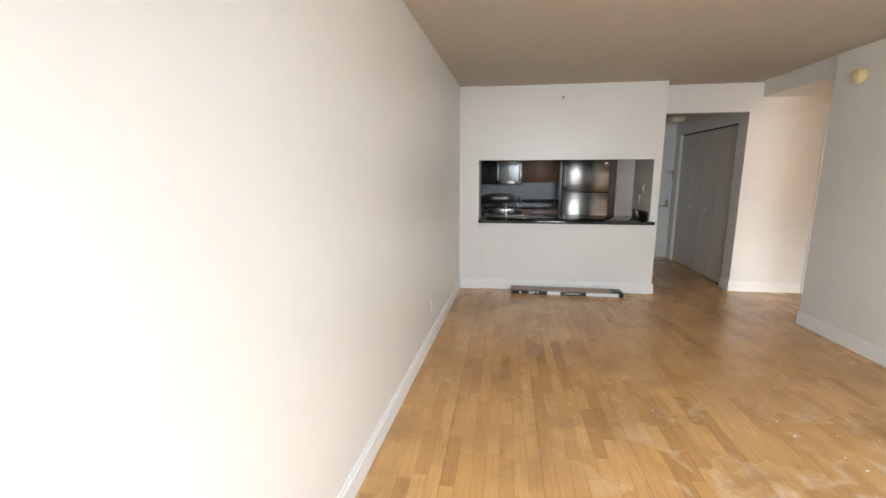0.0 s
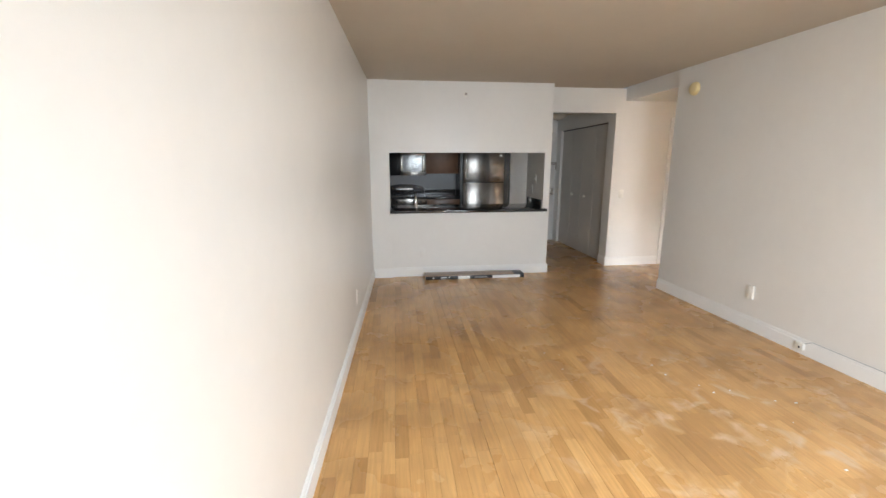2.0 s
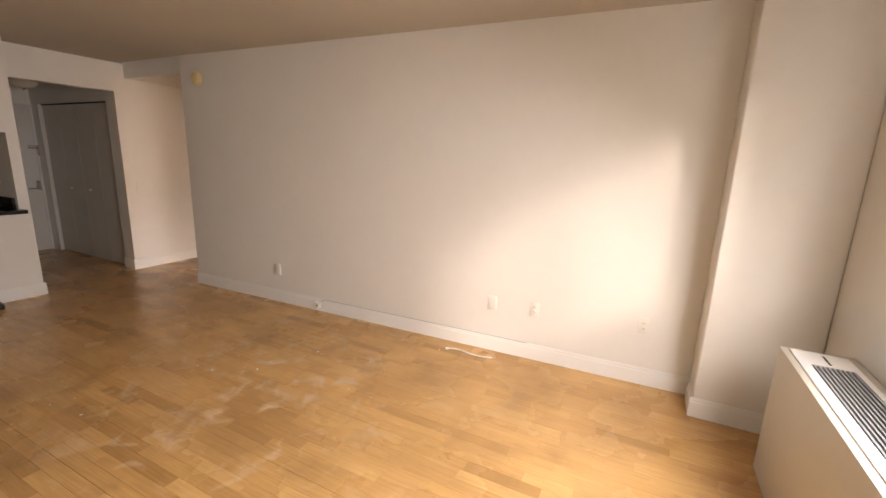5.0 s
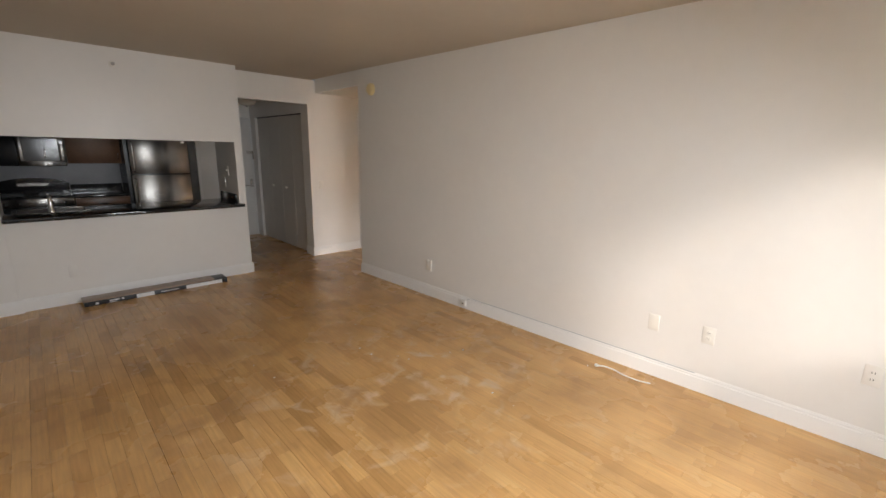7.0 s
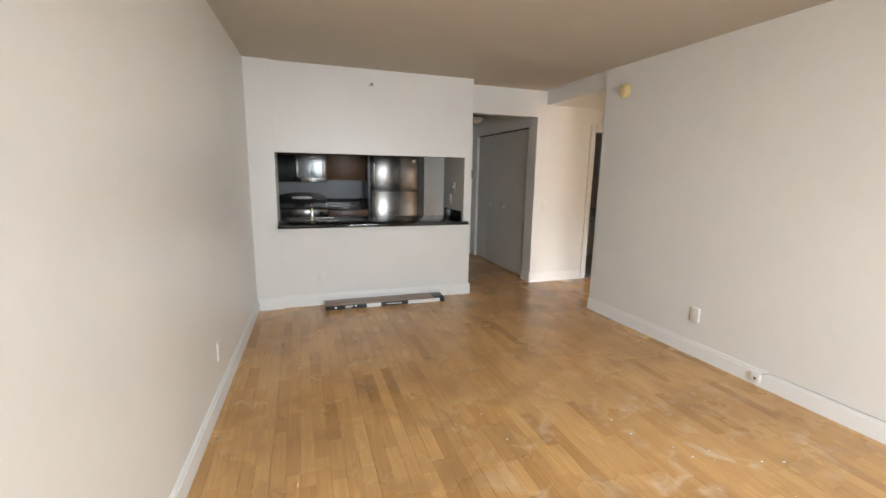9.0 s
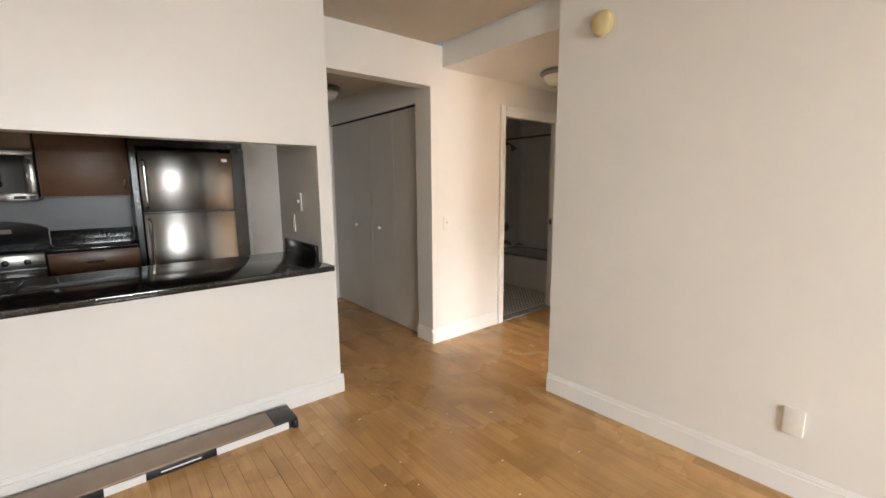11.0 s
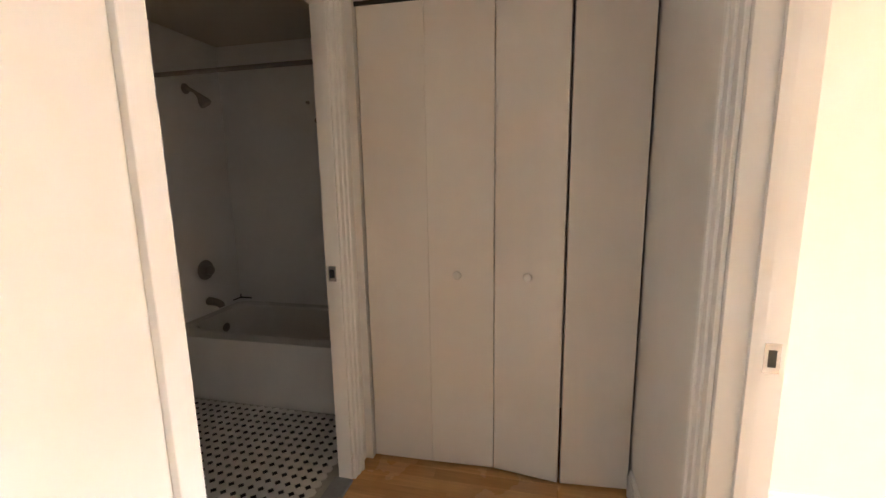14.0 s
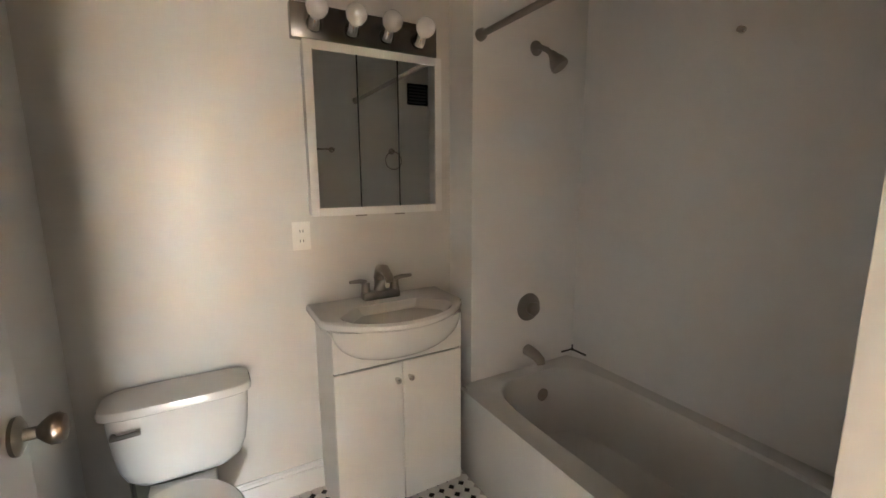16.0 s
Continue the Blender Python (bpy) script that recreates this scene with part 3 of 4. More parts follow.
def switch(at, face, label):
    o = thing("light_switch", label, "light switch", at)
    turn = {"-x": 90, "x": -90, "-y": 180, "y": 0}[face]
    base = Matrix.Translation(at) @ Matrix.Rotation(radians(turn), 4, "Z")
    for name, d in (("cover_plate", (-0.036, 0.036, 0, 0.006, -0.058, 0.058)), ("toggle", (-0.005, 0.005, 0.006, 0.018, -0.004, 0.014))):
        bm = boxed(d, bevel=0.0015)
        bmesh.ops.transform(bm, verts=bm.verts, matrix=base)
        part(name, bm, PLASTIC, o)
    return o


switch((3.06, YP, 1.05), "-y", "white painted light switch beside the bathroom door")
switch((KE, 5.98, 1.27), "-x", "white light switch on the kitchen side wall")
outlet((KE, 6.12, 1.12), "-x", "white outlet on the kitchen side wall")

JX = xr(2.97)
jack = thing("phone_jack", "small white phone jack box on the baseboard", "phone jack", (JX - 0.02, 2.97, 0.07))
part("box", boxed((JX - 0.044, JX - 0.016, 2.94, 3.0, 0.045, 0.10), bevel=0.004), PLASTIC, jack)
part("port", boxed((JX - 0.0455, JX - 0.044, 2.96, 2.975, 0.06, 0.075)), DARK, jack)
# thin grey tube added for the dark crease along the baseboard cap
part("cap_gap_line", tube([(JX - 0.018, 2.945, 0.10), (xr(2.9) - 0.013, 2.9, 0.131), (xr(1.6) - 0.010, 1.6, 0.132), (xr(0.9) - 0.010, 0.9, 0.132)], 0.0022, 6), GRILLE, jack, "thin grey line for the dark gap along the baseboard cap")

sd = thing("smoke_detector", "round yellowed plastic smoke detector high on the wall", "smoke detector", (XR, 4.48, 2.235))
part("base", lathe([(0.066, 0), (0.066, 0.012), (0.062, 0.014)], along("-x", (XR, 4.48, 2.235)), 32), CREAM, sd)
part("cover", lathe([(0.060, 0.013), (0.060, 0.030), (0.050, 0.040), (0.02, 0.044)], along("-x", (XR, 4.48, 2.235)), 32), CREAM, sd)


def sprinkler(at, axis, label):
    o = thing("fire_sprinkler", label, "sprinkler", at)
    m = along(axis, at)
    part("rose", lathe([(0.028, 0), (0.028, 0.004), (0.016, 0.010)], m, 20), PLASTIC, o)
    part("stem", lathe([(0.010, 0.008), (0.010, 0.03), (0.005, 0.036), (0.005, 0.05)], m, 12), NICKEL, o)
    part("deflector", lathe([(0.016, 0.050), (0.016, 0.053)], m, 12), NICKEL, o)
    return o


sprinkler((0.755, YK, 2.32), "-y", "small sidewall fire sprinkler above the kitchen opening")
sprinkler((XC, 5.385, 2.235), "-x", "small sidewall fire sprinkler above the closet")

# long flat carton on the floor by the half wall
fb = thing("flooring_carton", "long flat opened carton of brown boards on the floor", "box", (0.87, 5.55, 0))
bx0, bx1, by0, by1 = 0.225, 1.49, 5.435, 5.60
part("tray", boxed((bx0, bx1, by0, by1, 0.0, 0.052), bevel=0.003), BOX_BLACK, fb)
part("board", boxed((bx0 - 0.01, bx1 - 0.10, by0 - 0.012, by1, 0.054, 0.066), bevel=0.003), CARD, fb, "brown wood-look board on top")
part("end_cap", boxed((bx1 - 0.10, bx1 + 0.03, by0 - 0.012, by1, 0.0535, 0.064), (bx1 + 0.002, bx1 + 0.03, by0 - 0.02, by1 - 0.03, 0.0, 0.0535), bevel=0.004), BOX_BLACK, fb, "torn black cardboard end flap")
for a, b in ((0.645, 0.80), (1.10, 1.47)):
    part("white_label", boxed((a, b, by0 - 0.003, by0 - 0.0005, 0.004, 0.047)), BOX_WHITE, fb, "white printed label")
for a, b, z0, z1 in ((0.31, 0.335, 0.016, 0.036), (0.42, 0.50, 0.026, 0.038), (0.42, 0.48, 0.012, 0.018), (0.52, 0.54, 0.024, 0.040), (0.86, 1.03, 0.022, 0.030)):
    part("print_bar", boxed((a, b, by0 - 0.002, by0 - 0.0005, z0, z1)), BOX_WHITE, fb, "unreadable white print")

cab = thing("loose_cable", "short white cable lying on the wood floor", "cable", (2.8, 1.35, 0))
part("cord", tube([(2.90, 1.49, 0.012), (2.925, 1.45, 0.012), (2.925, 1.38, 0.014), (2.905, 1.30, 0.012), (2.905, 1.20, 0.012), (2.93, 1.12, 0.012)], 0.005, 8), PLASTIC, cab)
part("plug", boxed((2.88, 2.905, 1.485, 1.51, 0.008, 0.022), bevel=0.003), PLASTIC, cab)

bits = bmesh.new()
rnd = random.Random(4)
for cx, cy, n_bits in ((2.05, 4.6, 16), (1.95, 2.3, 16), (1.2, 3.2, 6)):
    for i in range(n_bits):
        x, y, s = cx + rnd.gauss(0, 0.45), cy + rnd.gauss(0, 0.5), rnd.uniform(0.003, 0.008)
        add_box(bits, x, x + s * rnd.uniform(1, 2.5), y, y + s, 0.0075, 0.0075 + 0.4 * s)
tagged(new("floor_crumbs", mesh_of("floor_crumbs", bits, BOX_WHITE)), "tiny white plaster crumbs scattered on the floor", "debris", kind="stuff")


# ---------- ceiling lamps ----------
def dome_lamp(x, y, z):
    o = thing("ceiling_lamp", "flush dome ceiling lamp with metal rim, unlit", "ceiling lamp", (x, y, z), "hall lamps")
    m = along("-z", (x, y, z))
    part("pan", lathe([(0.15, 0), (0.165, 0.012), (0.168, 0.03), (0.150, 0.046), (0.142, 0.047)], m, 40), NICKEL, o, "brushed metal rim")
    part("glass_dome", lathe([(0.142, 0.047), (0.138, 0.065), (0.118, 0.095), (0.08, 0.118), (0.03, 0.128), (0.012, 0.129)], m, 40), FROST, o, "frosted glass bowl")
    part("finial", lathe([(0.010, 0.128), (0.012, 0.136), (0.006, 0.148)], m, 12), NICKEL, o)
    return o


dome_lamp(2.52, 7.10, HH)
dome_lamp(3.86, 5.38, HA)

# ---------- kitchen ----------
ct = thing("kitchen_counter", "polished black granite counter on the half wall", "countertop", (0.8, 5.9, 0.862))
part("slab", boxed((-0.21, KE - 0.001, YK - 0.13, 6.28, 0.862, 0.897), bevel=0.005), GRANITE, ct)
part("overhang", boxed((KE, KE + 0.02, YK - 0.13, YK - 0.001, 0.862, 0.897), bevel=0.004), GRANITE, ct)
part("splash", boxed((KE - 0.022, KE - 0.002, YK + 0.05, 6.27, 0.897, 1.0), bevel=0.003), GRANITE, ct, "black granite side splash")
bc = thing("base_cabinet", "brown kitchen base cabinet under the counter", "cabinet", (0.8, 6.0, 0))
part("carcass", boxed((-0.20, KE - 0.02, YK + 0.125, 6.24, 0.10, 0.86)), CABINET, bc)
part("plinth", boxed((-0.20, KE - 0.02, YK + 0.125, 6.18, 0.0, 0.10)), DARK, bc)

sink = thing("kitchen_sink", "stainless steel sink set in the black counter", "sink", (0.13, 5.95, 0.9))
bm = bmesh.new()
for a in ((-0.15, 0.42, 5.83, 5.865), (-0.15, 0.42, 6.195, 6.23), (-0.15, -0.115, 5.865, 6.195), (0.385, 0.42, 5.865, 6.195)):
    add_box(bm, *a, 0.8975, 0.904, 0.002, 1)
part("rim", bm, STEEL, sink)
part("bowl", boxed((-0.115, 0.385, 5.865, 6.195, 0.8972, 0.899)), NICKEL, sink)
fc = thing("kitchen_faucet", "chrome single-lever kitchen faucet", "faucet", (0.13, 5.85, 0.904))
part("base", lathe([(0.03, 0), (0.03, 0.01), (0.022, 0.03), (0.02, 0.12)], pose(0.13, 5.848, 0.904), 20), CHROME, fc)
part("spout", tube([(0.13, 5.848, 1.01), (0.13, 5.85, 1.03), (0.135, 5.90, 1.055), (0.14, 5.99, 1.05), (0.14, 6.03, 1.02)], 0.012), CHROME, fc)
part("lever", tube([(0.13, 5.848, 1.02), (0.13, 5.848, 1.06), (0.12, 5.80, 1.08)], [0.018, 0.014, 0.006]), CHROME, fc)

fr = thing("refrigerator", "stainless steel two-door refrigerator with black sides", "refrigerator", (1.41, 7.9, 0))
part("body", boxed((1.05, 1.775, 7.62, 8.195, 0.02, 1.68), bevel=0.006), BLACK, fr)
for z0, z1, h0, h1 in ((0.08, 1.145, 0.62, 1.10), (1.16, 1.685, 1.20, 1.60)):
    d = part("door", boxed((1.05, 1.775, 7.565, 7.618, z0, z1), bevel=0.008), STEEL, fr, "brushed steel door")
    part("handle", tube([(1.085, 7.563, h0), (1.085, 7.525, h0 + 0.015), (1.085, 7.520, h0 + 0.05), (1.085, 7.520, h1 - 0.05), (1.085, 7.525, h1 - 0.015), (1.085, 7.563, h1)], 0.011), CHROME, d, "long bar handle")
part("badge", boxed((1.69, 1.735, 7.561, 7.5645, 1.60, 1.625)), CHROME, fr)
struct("trim_fridge_panel", boxed((1.00, 1.04, 7.60, 8.2, 0, 1.72), (1.79, 1.90, 7.63, 8.2, 0, 1.72), (1.00, 1.90, 7.66, 8.2, 1.725, HH)), BLACK, "black panels round the refrigerator", "panel")

mw = thing("microwave", "stainless steel microwave hung over the range", "microwave", (0.05, 7.95, 1.27))
part("body", boxed((-0.34, 0.40, 7.80, 8.195, 1.275, 1.665), bevel=0.004), BLACK, mw)
part("door_frame", boxed((-0.05, 0.40, 7.775, 7.798, 1.275, 1.335), (-0.05, 0.40, 7.775, 7.798, 1.625, 1.665), (-0.05, 0.0, 7.775, 7.798, 1.335, 1.625), (0.335, 0.40, 7.775, 7.798, 1.335, 1.625), bevel=0.002), STEEL, mw)
part("window", boxed((0.0, 0.335, 7.780, 7.796, 1.335, 1.625)), BLACK_GLASS, mw, "dark glass door")
part("handle", tube([(0.20, 7.779, 1.39), (0.20, 7.75, 1.40), (0.20, 7.75, 1.47), (0.20, 7.779, 1.48)], 0.009), CHROME, mw)
for a, b, z0, z1 in ((0.35, 0.385, 1.56, 1.60), (0.35, 0.385, 1.29, 1.315), (0.26, 0.33, 1.29, 1.315)):
    part("button", boxed((a, b, 7.772, 7.7745, z0, z1)), BLACK_GLASS, mw)
uc = thing("upper_cabinet", "brown wood upper kitchen cabinet beside the microwave", "cabinet", (0.7, 8.0, 1.3))
part("carcass", boxed((0.41, 0.995, 7.86, 8.195, 1.30, 2.25)), CABINET, uc)
d = part("door", boxed((0.415, 0.99, 7.838, 7.858, 1.305, 2.24), bevel=0.003), CABINET, uc)
part("pull", tube([(0.955, 7.836, 1.36), (0.955, 7.815, 1.365), (0.955, 7.815, 1.44), (0.955, 7.836, 1.445)], 0.005, 8), CHROME, d)
uc2 = thing("upper_cabinet", "dark upper kitchen cabinet above the microwave", "cabinet", (0.0, 8.0, 1.68))
part("carcass", boxed((-0.47, 0.40, 7.86, 8.195, 1.67, 2.25)), CABINET, uc2)
part("door", boxed((-0.465, 0.395, 7.838, 7.858, 1.675, 2.24), bevel=0.003), CABINET, uc2)
st = thing("kitchen_range", "black and steel gas range with a rounded back guard", "stove", (0.03, 7.85, 0))
part("body", boxed((-0.34, 0.40, 7.60, 8.19, 0.02, 0.885), bevel=0.004), BLACK, st)
part("control_panel", boxed((-0.34, 0.40, 7.572, 7.598, 0.77, 0.875), bevel=0.004), STEEL, st, "steel control panel")
for kx in (-0.24, -0.12, 0.18, 0.30):
    part("knob", lathe([(0.022, 0), (0.020, 0.02), (0.012, 0.024)], along("-y", (kx, 7.571, 0.82)), 16), BLACK, st)
part("oven_door", boxed((-0.335, 0.395, 7.565, 7.597, 0.22, 0.755), bevel=0.004), BLACK_GLASS, st)
part("oven_handle", tube([(-0.28, 7.56, 0.70), (-0.28, 7.53, 0.705), (0.34, 7.53, 0.705), (0.34, 7.56, 0.70)], 0.011), STEEL, st)
bm = bmesh.new()
segs = 14
tops = [(-0.34 + 0.74 * i / segs, 1.03 + 0.075 * math.sin(math.pi * i / segs) ** 0.6 if 0 < i < segs else 1.03) for i in range(segs + 1)]
ring = [bm.verts.new((x, 8.10, z)) for x, z in tops] + [bm.verts.new((0.40, 8.10, 0.885)), bm.verts.new((-0.34, 8.10, 0.885))]
f = bm.faces.new(ring)
ext = bmesh.ops.extrude_face_region(bm, geom=[f])
bmesh.ops.translate(bm, verts=[v for v in ext["geom"] if isinstance(v, bmesh.types.BMVert)], vec=(0, 0.085, 0))
part("back_guard", bm, BLACK_GLASS, st, "black arched back guard")
part("display_strip", boxed((-0.12, 0.18, 8.094, 8.0995, 1.0, 1.035)), STEEL, st)
for gx in (-0.2, 0.2):
    part("grate", boxed(*[(gx - 0.13, gx + 0.13, 7.68 + 0.09 * i, 7.69 + 0.09 * i, 0.900, 0.915) for i in range(5)], (gx - 0.13, gx - 0.12, 7.68, 8.05, 0.885, 0.900), (gx + 0.12, gx + 0.13, 7.68, 8.05, 0.885, 0.900)), BLACK, st)
kb = thing("drawer_cabinet", "brown kitchen drawer cabinet beside the range", "cabinet", (0.7, 7.9, 0))
part("carcass", boxed((0.41, 0.995, 7.62, 8.19, 0.10, 0.86)), CABINET, kb)
part("plinth", boxed((0.41, 0.995, 7.66, 8.19, 0.0, 0.10)), DARK, kb)
d = part("drawer", boxed((0.415, 0.99, 7.598, 7.618, 0.70, 0.852), bevel=0.003), CABINET, kb)
part("pull", tube([(0.65, 7.597, 0.775), (0.65, 7.575, 0.775), (0.75, 7.575, 0.775), (0.75, 7.597, 0.775)], 0.006, 8), CHROME, d)
part("door", boxed((0.415, 0.99, 7.598, 7.618, 0.11, 0.69), bevel=0.003), CABINET, kb)
kt = thing("back_counter", "black granite counter with low back splash", "countertop", (0.7, 7.9, 0.862))
part("slab", boxed((0.405, 0.995, 7.58, 8.195, 0.862, 0.897), bevel=0.004), GRANITE, kt)
part("splash", boxed((0.405, 0.995, 8.165, 8.19, 0.897, 1.0)), GRANITE, kt)
struct("trim_backsplash", boxed((XL, 0.999, 8.19, 8.198, 1.0, 1.67)), SPLASH, "grey kitchen back wall panel", "backsplash")

# ---------- bathroom ----------
# bathtub with an oval well
tub = thing("bathtub", "white enamel built-in bathtub with a plain apron", "bathtub", (5.43, 6.75, 0))
tx0, tx1, ty0, ty1, tz = 5.056, BE - 0.001, YP + WT + 0.001, TW - 0.001, 0.415
bm = bmesh.new()
N = 48
cx, cy, hx, hy = (tx0 + tx1) / 2 + 0.01, (ty0 + ty1) / 2, (tx1 - tx0) / 2, (ty1 - ty0) / 2


def super_ring(ax, ay, z, power, ox=0.0):
    out = []
    for i in range(N):
        a = 2 * math.pi * (i + 0.5) / N
        c, s = math.cos(a), math.sin(a)
        r = (abs(c) ** power + abs(s) ** power) ** (-1 / power)
        out.append(bm.verts.new((cx + ox + ax * r * c, cy + ay * r * s, z)))
    return out


rings = [super_ring(hx, hy, tz, 60, -0.01), super_ring(hx - 0.085, hy - 0.075, tz, 5), super_ring(hx - 0.098, hy - 0.088, tz - 0.012, 5),
         super_ring(hx - 0.12, hy - 0.12, tz - 0.16, 4.5), super_ring(hx - 0.15, hy - 0.17, tz - 0.29, 4), super_ring(hx - 0.21, hy - 0.26, tz - 0.325, 3.5)]
for a, b in zip(rings, rings[1:]):
    for i in range(N):
        bm.faces.new((a[i], a[(i + 1) % N], b[(i + 1) % N], b[i]))
bm.faces.new(rings[-1])
part("well", bm, TUB, tub)
part("apron", boxed((tx0, tx0 + 0.03, ty0, ty1, 0.0, tz - 0.001), bevel=0.008), TUB, tub)
part("overflow_plate", lathe([(0.032, 0), (0.032, 0.006), (0.02, 0.011)], along("-y", (5.475, TW - 0.122, 0.315)), 24), NICKEL, tub, "dull metal overflow plate")

FX = 5.475
sp = thing("tub_spout", "dull chrome tub spout on the tap wall", "faucet", (FX, TW, 0.50))
part("spout", tube([(FX, TW - 0.001, 0.505), (FX, TW - 0.02, 0.505), (FX, TW - 0.07, 0.498), (FX, TW - 0.10, 0.484), (FX, TW - 0.108, 0.466)], [0.031, 0.030, 0.027, 0.025, 0.020], 16), NICKEL, sp)
vl = thing("shower_valve", "round chrome shower valve trim on the tap wall", "shower valve", (FX, TW, 0.735))
part("escutcheon", lathe([(0.072, 0), (0.070, 0.006), (0.045, 0.016), (0.03, 0.018)], along("-y", (FX, TW, 0.735)), 36), NICKEL, vl)
part("handle", lathe([(0.03, 0.018), (0.034, 0.03), (0.032, 0.05), (0.022, 0.056), (0.01, 0.058)], along("-y", (FX, TW, 0.735)), 20), NICKEL, vl)
sh = thing("shower_fixture", "dull chrome shower head on a bent arm", "shower", (FX, TW, 1.95))
part("flange", lathe([(0.034, 0), (0.032, 0.006), (0.014, 0.014)], along("-y", (FX, TW, 1.965)), 20), NICKEL, sh)
part("arm", tube([(FX, TW, 1.965), (FX, TW - 0.03, 1.963), (FX + 0.012, TW - 0.06, 1.945), (FX + 0.018, TW - 0.08, 1.925)], 0.012), NICKEL, sh)
part("head", tube([(FX + 0.018, TW - 0.078, 1.930), (FX + 0.024, TW - 0.092, 1.910), (FX + 0.030, TW - 0.105, 1.888), (FX + 0.036, TW - 0.117, 1.868), (FX + 0.038, TW - 0.121, 1.862)], [0.015, 0.022, 0.036, 0.041, 0.038], 22), NICKEL, sh)
rod = thing("shower_rod", "metal shower curtain rod above the tub", "curtain rod", (5.16, 6.7, 1.975))
part("bar", tube([(5.165, YP + WT + 0.002, 1.975), (5.165, TW - 0.002, 1.975)], 0.0135, 14), NICKEL, rod)
for y0, ax in ((YP + WT + 0.001, "y"), (TW - 0.001, "-y")):
    part("flange", lathe([(0.026, 0), (0.024, 0.02), (0.016, 0.03)], along(ax, (5.165, y0, 1.975)), 18), NICKEL, rod)
hk = thing("wall_hook", "tiny chrome line hook on the tub wall", "hook", (BE, 6.72, 1.89))
part("hook", lathe([(0.012, 0), (0.012, 0.008), (0.007, 0.012), (0.007, 0.02), (0.011, 0.024)], along("-x", (BE, 6.72, 1.89)), 12), CHROME, hk)
cr = thing("caulk_crack", "dark cracked caulk in the tub corner", "crack", (5.78, TW, 0.47))
part("crack", boxed((5.715, BE - 0.002, TW - 0.0025, TW - 0.0005, 0.437, 0.446), (BE - 0.0025, BE - 0.0005, 7.33, TW - 0.003, 0.435, 0.446), (BE - 0.009, BE - 0.003, TW - 0.009, TW - 0.003, 0.435, 0.470)), DARK, cr)

# vanity cabinet
vx0, vx1, vf = 4.459, 5.021, 7.345
va = thing("vanity_cabinet", "white laminate two-door bathroom vanity cabinet", "cabinet", (4.74, 7.5, 0))
part("carcass", boxed((vx0, vx1, vf + 0.019, BN - 0.002, 0.0, 0.80)), LAMINATE, va)
part("fascia", boxed((vx0, vx1, vf, vf + 0.018, 0.650, 0.80), bevel=0.0015), LAMINATE, va)
for a, b, kx in ((vx0, 4.739, 4.712), (4.743, vx1, 4.770)):
    d = part("door", boxed((a, b, vf, vf + 0.018, 0.012, 0.642), bevel=0.0015), LAMINATE, va)
    round_knob(d, (kx, vf, 0.575), "-y", CHROME, 0.013)
part("gap_shadow", boxed((vx0 + 0.002, vx1 - 0.002, vf + 0.014, vf + 0.019, 0.640, 0.652), (4.738, 4.744, vf + 0.014, vf + 0.019, 0.012, 0.645)), DARK, va)

ba = thing("wash_basin", "white ceramic bow-front wash basin on the vanity", "sink", (4.74, 7.45, 0.8))
bm = bmesh.new()
ux0, ux1 = 4.425, 5.045
K = 30


def basin_outline(depth, inset, z):
    """Straight back and sides with a bowed front."""
    pts = []
    for i in range(K + 1):
        u = i / K
        x = ux0 + inset + (ux1 - ux0 - 2 * inset) * u
        pts.append(bm.verts.new((x, vf + 0.035 + inset - depth * math.sin(math.pi * u) ** 0.75, z)))
    back = BN - 0.002 - inset * 0.3
    pts += [bm.verts.new((ux1 - inset, back, z)), bm.verts.new((ux0 + inset, back, z))]
    return pts


outs = [basin_outline(0.160, 0.010, 0.822), basin_outline(0.176, 0.003, 0.827), basin_outline(0.18, 0.0, 0.836), basin_outline(0.18, 0.001, 0.851), basin_outline(0.176, 0.006, 0.858)]
for a, b in zip(outs, outs[1:]):
    for i in range(len(a)):
        j = (i + 1) % len(a)
        bm.faces.new((a[i], a[j], b[j], b[i]))
bm.faces.new(list(reversed(outs[0])))
rim = outs[-1]
n_rim = len(rim)
well = []
for ring_i, (k, z) in enumerate(((1.0, 0.860), (0.94, 0.848), (0.80, 0.80), (0.45, 0.765))):
    loop = []
    for i in range(n_rim):
        v = rim[i].co
        d = Vector((v.x - 4.735, v.y - 7.36))
        e = Vector((0.235 * k, 0.145 * k))
        a = math.atan2(d.y / 0.145, d.x / 0.235)
        loop.append(bm.verts.new((4.735 + e.x * math.cos(a), 7.36 + e.y * math.sin(a), z)))
    well.append(loop)
prev = rim
for loop in well:
    for i in range(n_rim):
        j = (i + 1) % n_rim
        bm.faces.new((prev[i], prev[j], loop[j], loop[i]))
    prev = loop
bm.faces.new(prev)
part("basin", bm, CERAMIC, ba)
bm = bmesh.new()
prev = None
for step in range(9):
    a = step / 8 * math.pi / 2
    f, z = math.cos(a) ** 0.7 if step < 8 else 0.05, 0.826 - 0.150 * math.sin(a)
    loop = [bm.verts.new((4.735 - 0.278 * f * math.cos(math.pi * i / 28), vf + 0.002 - 0.112 * f * math.sin(math.pi * i / 28), z)) for i in range(29)]
    if prev:
        for i in range(28):
            bm.faces.new((prev[i], prev[i + 1], loop[i + 1], loop[i]))
    prev = loop
part("bowl_underside", bm, CERAMIC, ba)
part("overflow_hole", lathe([(0.012, 0), (0.012, 0.002)], pose(4.735, 7.487, 0.838, 65, 0, 0), 14), DARK, ba)

